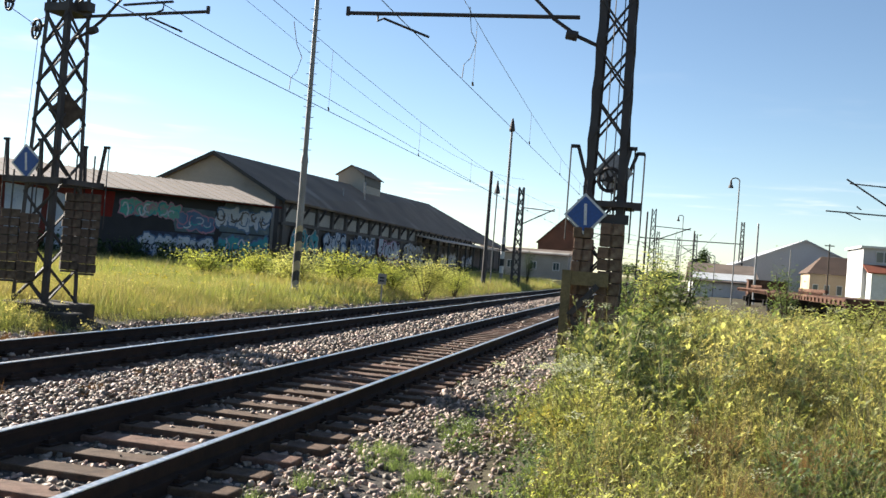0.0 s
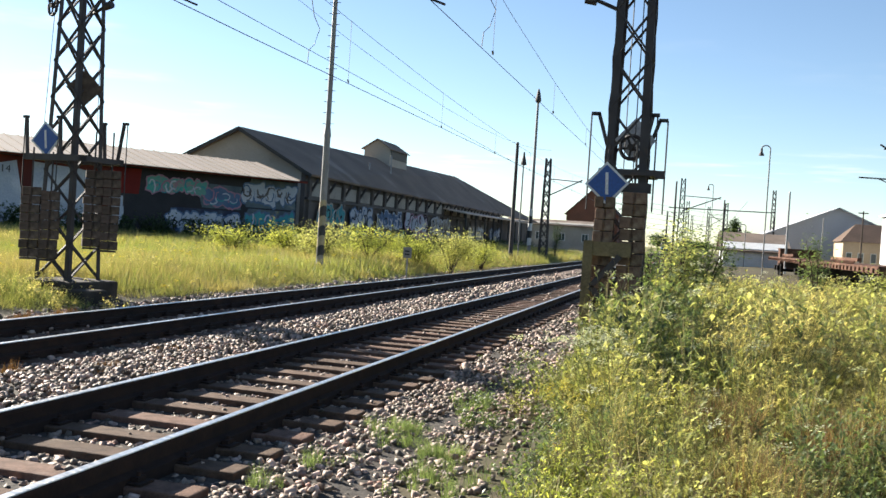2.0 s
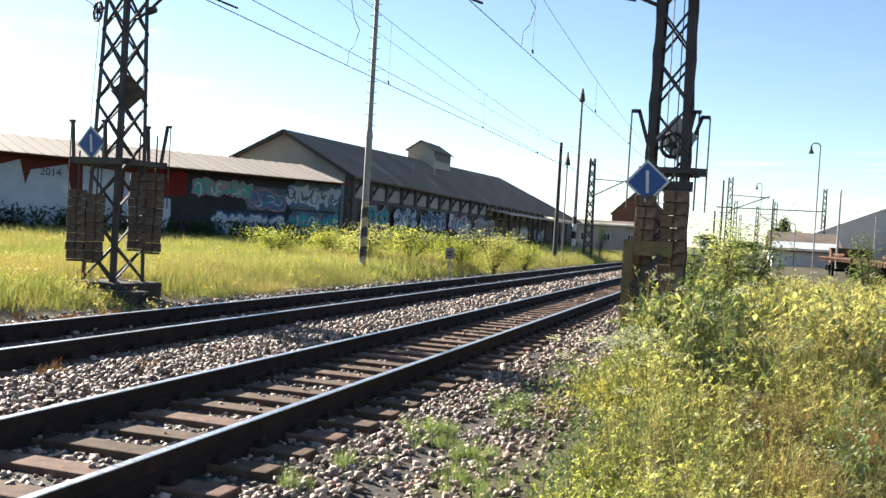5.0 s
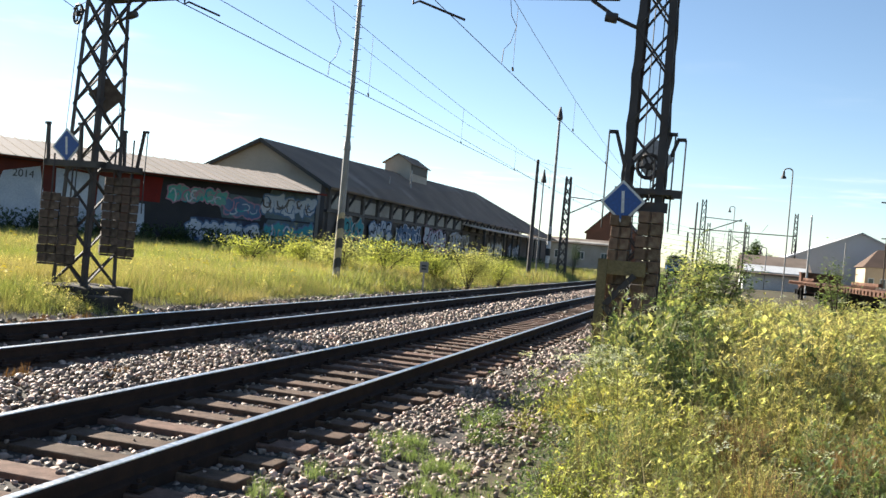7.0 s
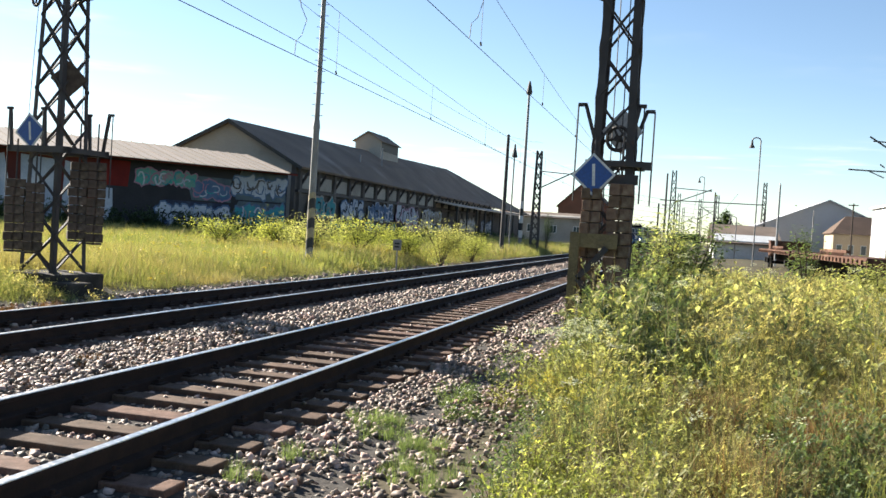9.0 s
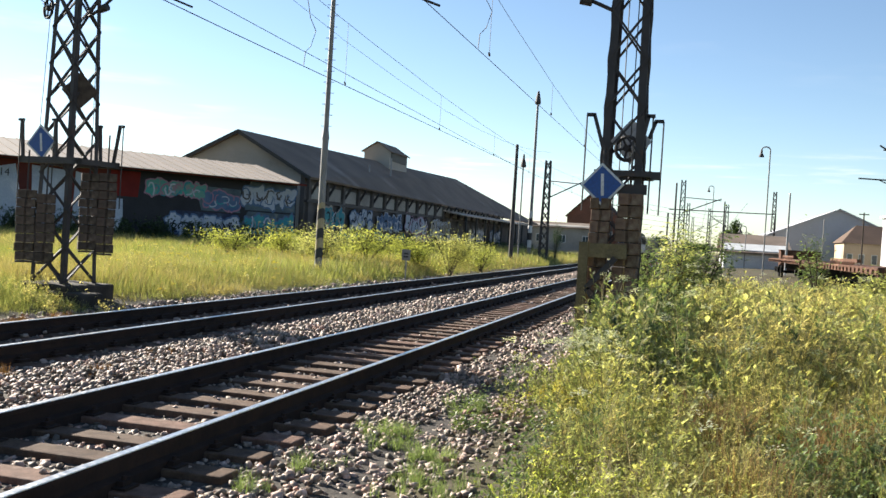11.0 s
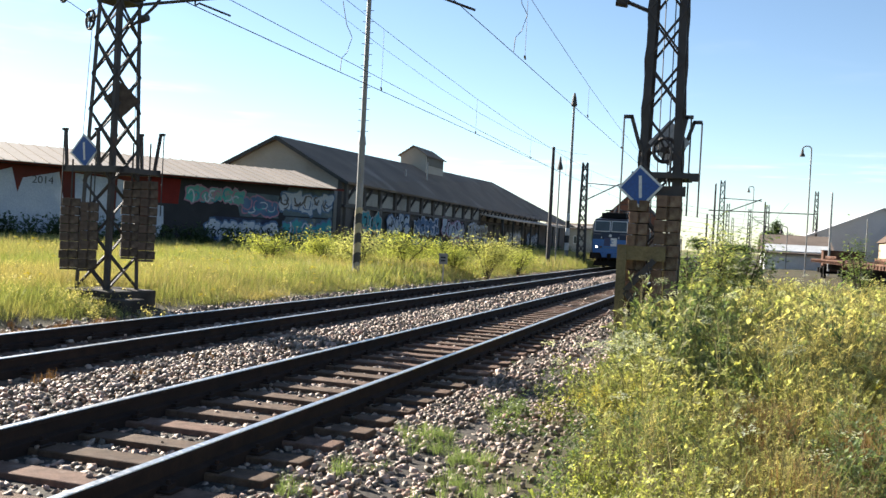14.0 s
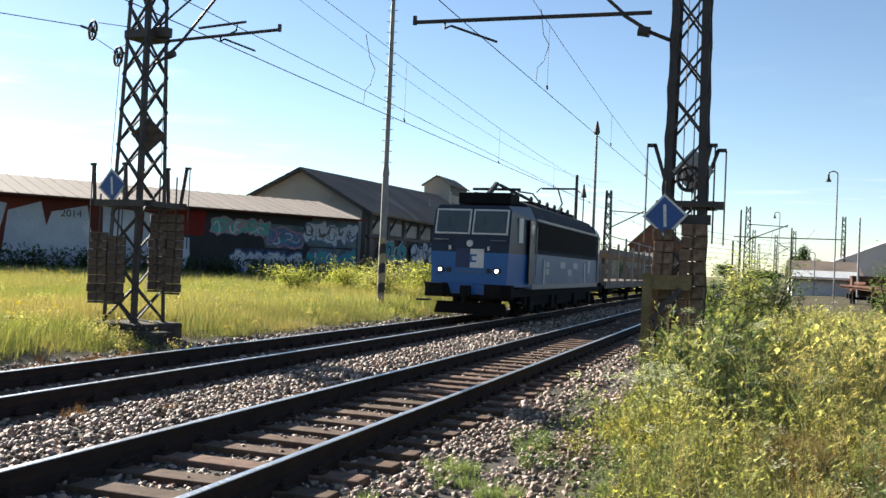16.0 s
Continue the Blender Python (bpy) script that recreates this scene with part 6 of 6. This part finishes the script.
def meadow():
    beds, Yf = {}, []
    for _ in range(27000):
        y = 6 + 95 * rng.random() ** 1.45
        x = -10.5 - rng.random() ** 1.2 * (16 + 0.25 * y)
        if x > -10.9 - 0.5 * noise.noise((y * 0.4, 0, 5)):
            continue
        if abs(x + 11.7) < 0.9 and abs(y - 15.6) < 0.9:
            continue
        sc = (0.7 + 0.5 * rng.random()) * min(1.0, 0.4 + (-10.5 - x) / 3.0) * (1 + 0.35 * noise.noise((x * 0.5, y * 0.3, 8)))
        u = noise.noise((x * 0.25, y * 0.12, 21)) + 0.45 * rng.normal()
        beds.setdefault((u < 0.3, y < 27), []).append(place(x, y, sc * (1 + y / 90), k=rng.integers(0, 4)))
        if rng.random() < 0.03:
            Yf.append(place(x, y, rng.uniform(1, 2), 0.3, rng.integers(0, 3), sc * 0.4))
    for (green, close), pl in beds.items():
        pr = [blade_proto(200 + i + (10 if green else 0), 44 if close else 26, 0.30, 0.24 if close else 0.34, 0.0055 if close else 0.011) for i in range(4)]
        stuff("meadow_grass" if green else "meadow_straw", pr, pl, "blade" if green else "drygrass", "sunlit yellow-green meadow grass" if green else "dry straw patches in the meadow", "grass")
    stuff("meadow_flowers", [head_proto(220 + i, 0.05, 14, 0.016) for i in range(3)], Yf, "goldflower", "tiny yellow flowers in the meadow", "flowers")
    # rough growth along the walls
    bush = [plant_proto(230 + i, 1.0, 130, 0.12, 0.07, 0.5, 7, low=0.05) for i in range(4)]
    B, K = [], []
    a, b = Vector((-42, 17.5)), Vector((-21, 50.5))
    for _ in range(380):
        p = a.lerp(b, rng.random()) + Vector((rng.uniform(0.4, 2.0), rng.uniform(-1.2, 0.2)))
        K.append(place(p.x, p.y, rng.uniform(0.8, 1.5), k=rng.integers(0, 4)))
    for _ in range(330):
        K.append(place(rng.uniform(-23, -19.5), rng.uniform(52, 120), rng.uniform(0.5, 1.3), k=rng.integers(0, 4)))
    for _ in range(200):
        B.append(place(rng.uniform(-21, -13.5), rng.uniform(36, 64), rng.uniform(0.4, 0.95), k=rng.integers(0, 4)))
    low = [plant_proto(240 + i, 0.42, 80, 0.07, 0.03, 0.3, 6, low=0.05) for i in range(4)]
    C = []
    for _ in range(1700):
        y = 9 + 60 * rng.random() ** 1.3
        x = -11.3 - rng.random() * (10 + 0.3 * y)
        if noise.noise((x * 0.3, y * 0.15, 77)) > -0.05:
            C.append(place(x, y, rng.uniform(0.45, 1.1), k=rng.integers(0, 4)))
    for _ in range(60):
        C.append(place(rng.normal(-11.3, 0.7), rng.normal(14.3, 0.5), rng.uniform(0.4, 0.8), k=rng.integers(0, 4)))
    stuff("low_meadow_weeds", [p[0] for p in low], C, "leaf3", "low pale weeds mixed into the meadow grass", "weeds")
    stuff("wall_weeds", [p[0] for p in bush], K, "darkleaf", "dark tall weeds along the foot of the walls", "weeds")
    stuff("meadow_weeds", [p[0] for p in bush], B, "lime", "pale leafy clumps in the meadow", "weeds")


def rusty_tufts():
    P = []
    for cx, cy, n, sp in ((-10.25, 13.4, 8, 0.16), (-10.2, 12.6, 9, 0.2), (-10.1, 11.6, 10, 0.25), (-6.3, 9.0, 4, 0.07), (-6.9, 8.2, 5, 0.1), (-6.5, 10.6, 3, 0.08), (-6.2, 12.0, 3, 0.1)):
        for _ in range(n):
            P.append(place(rng.normal(cx, sp), rng.normal(cy, sp), rng.uniform(0.25, 0.45), k=rng.integers(0, 3)))
    stuff("withered_tufts", [grass_proto(400 + i, 40, 0.42, 0.07, 0.006) for i in range(3)], P, "withered", "small withered orange-brown tufts on the stones", "grass")


def shrub(name, label, x, y, h, w, n, leaf, seed, stems=6, group="shrubs", ln=0.11):
    T = thing(name, label, "shrub", (x, y, ground_z(x, y)), 0, group)
    r = random.Random(seed)
    st = MB()
    tips = []
    for i in range(stems):
        a = r.uniform(0, 6.28)
        top = Vector((math.cos(a) * w * r.uniform(0.2, 0.9), math.sin(a) * w * r.uniform(0.2, 0.9), h * r.uniform(0.55, 1.0)))
        mid = top * 0.45 + Vector((0, 0, h * 0.08))
        st.beam((0, 0, -0.05), mid, 0.03, n=5, r=0.02).beam(mid, top, 0.02, n=5, r=0.006)
        for k in range(4):
            q = mid.lerp(top, r.random()) + Vector((r.gauss(0, w * 0.3), r.gauss(0, w * 0.3), r.uniform(0, h * 0.15)))
            st.beam(mid.lerp(top, 0.4), q, 0.01, n=4, r=0.004)
            tips.append(q)
        tips += [mid, top]
    tagged(part("branch", st, "bark", T), kind="stuff")
    lv = MB()
    for _ in range(n):
        c = r.choice(tips) + Vector((r.gauss(0, w * 0.24), r.gauss(0, w * 0.24), r.gauss(0, h * 0.13) - h * 0.06))
        if c.z < 0.05:
            continue
        a = r.uniform(0, 6.28)
        lv.add(*leaf_quad(c, (math.cos(a), math.sin(a), r.uniform(-0.5, 0.7)), (0, 0, 1), ln * r.uniform(0.6, 1.3), ln * 0.55))
    tagged(part("leaves", lv, leaf, T), kind="stuff")
    return T


near_weeds()
meadow()
rusty_tufts()
shrub("shrub", "leafy pale green shrub by the line", -10.4, 40.0, 1.8, 1.25, 3600, "leaf2", 5, 10)
shrub("shrub", "leafy pale green shrub by the line", -11.8, 39.5, 1.3, 1.2, 2600, "lime", 6, 10)
shrub("shrub", "low pale green shrub by the line", -10.6, 47.0, 1.35, 1.3, 2600, "lime", 7, 10)
shrub("shrub", "clump of tall leafy weeds in the meadow", -14.2, 34.5, 1.35, 1.3, 2600, "leaf2", 8, 10)
shrub("shrub", "clump of tall leafy weeds in the meadow", -13.6, 38.0, 1.4, 1.4, 2800, "lime", 9, 10)
shrub("shrub", "clump of tall leafy weeds in the meadow", -16.5, 36.0, 1.3, 1.3, 2400, "lime", 19, 10)
shrub("shrub", "clump of tall leafy weeds in the meadow", -17.5, 33.0, 1.1, 1.2, 2000, "lime", 20, 10)
shrub("shrub", "green shrub among the weeds by the mast", -0.72, 17.0, 1.75, 0.42, 1500, "midleaf", 10, 9, ln=0.09)
shrub("shrub", "green shrub among the weeds by the mast", -0.38, 19.0, 2.05, 0.45, 1900, "leaf", 16, 10, ln=0.1)
shrub("shrub", "small shrub among the weeds by the mast", 0.15, 22.0, 2.05, 0.7, 2600, "midleaf", 11, 9)
shrub("shrub", "sapling growing over the rusty wagon", 3.3, 27.0, 2.0, 0.45, 800, "midleaf", 12)
shrub("shrub", "tall weeds in front of the wagon", 4.6, 24.0, 1.2, 0.9, 1200, "leaf", 13)
shrub("shrub", "tall golden weeds in front of the wagon", 6.2, 20.0, 1.2, 0.8, 1300, "gold", 14)
shrub("shrub", "dark ivy-covered bush by the mast foot", -10.9, 75.5, 3.2, 0.5, 1400, "darkleaf", 15)


def tree(x, y, h, w, seed):
    T = thing("tree", "distant dark green rounded tree", "tree", (x, y, 0), 0, "distant trees")
    r = random.Random(seed)
    tk = MB().beam((0, 0, 0), (0, 0, h * 0.45), 0.3, n=8, r=0.2)
    tips = []
    for i in range(9):
        a = r.uniform(0, 6.28)
        q = Vector((math.cos(a) * w * r.uniform(0.2, 0.75), math.sin(a) * w * r.uniform(0.2, 0.75), h * r.uniform(0.45, 0.92)))
        tk.beam((0, 0, h * r.uniform(0.25, 0.45)), q, 0.12, n=5, r=0.03)
        tips.append(q)
    part("trunk", tk, "bark", T)
    lv = MB()
    for _ in range(3200):
        c = r.choice(tips) + Vector((r.gauss(0, w * 0.2), r.gauss(0, w * 0.2), r.gauss(0, h * 0.09)))
        a = r.uniform(0, 6.28)
        lv.add(*leaf_quad(c, (math.cos(a), math.sin(a), r.uniform(-0.5, 0.7)), (0, 0, 1), 0.5 * r.uniform(0.6, 1.3), 0.35))
    tagged(part("crown", lv, "darkleaf", T), kind="stuff")


for i, (x, y, h, w) in enumerate(((7.9, 205, 8.4, 2.3), (10.5, 225, 6.0, 2.5), (-4, 330, 4.5, 6), (0, 340, 4.2, 6), (-12, 340, 6, 6), (4, 350, 4.5, 6), (14, 330, 5, 7), (-30, 300, 9, 6))):
    tree(x, y, h, w, 300 + i)


# ---- keyed motion of the train ----
def motions():
    speed, t_end = 19.3, 16.0
    front = lambda t: 26.4 + speed * (t_end - t)
    walk(LOCO, [(t, pose(FAR, front(t), SLOPE)) for t in (0.0, 8.0, 16.0)])
    for k, wag in enumerate(WAGONS):
        walk(wag, [(t, pose(FAR, front(t) + 17.0 + k * 25.1, SLOPE)) for t in (0.0, 8.0, 16.0)])
    for ob, y in WHEELS:
        walk(ob, [(i / 30, pose(0, y, 0.62, math.degrees(speed * i / 30 / 0.62) % 360)) for i in range(481)])


motions()
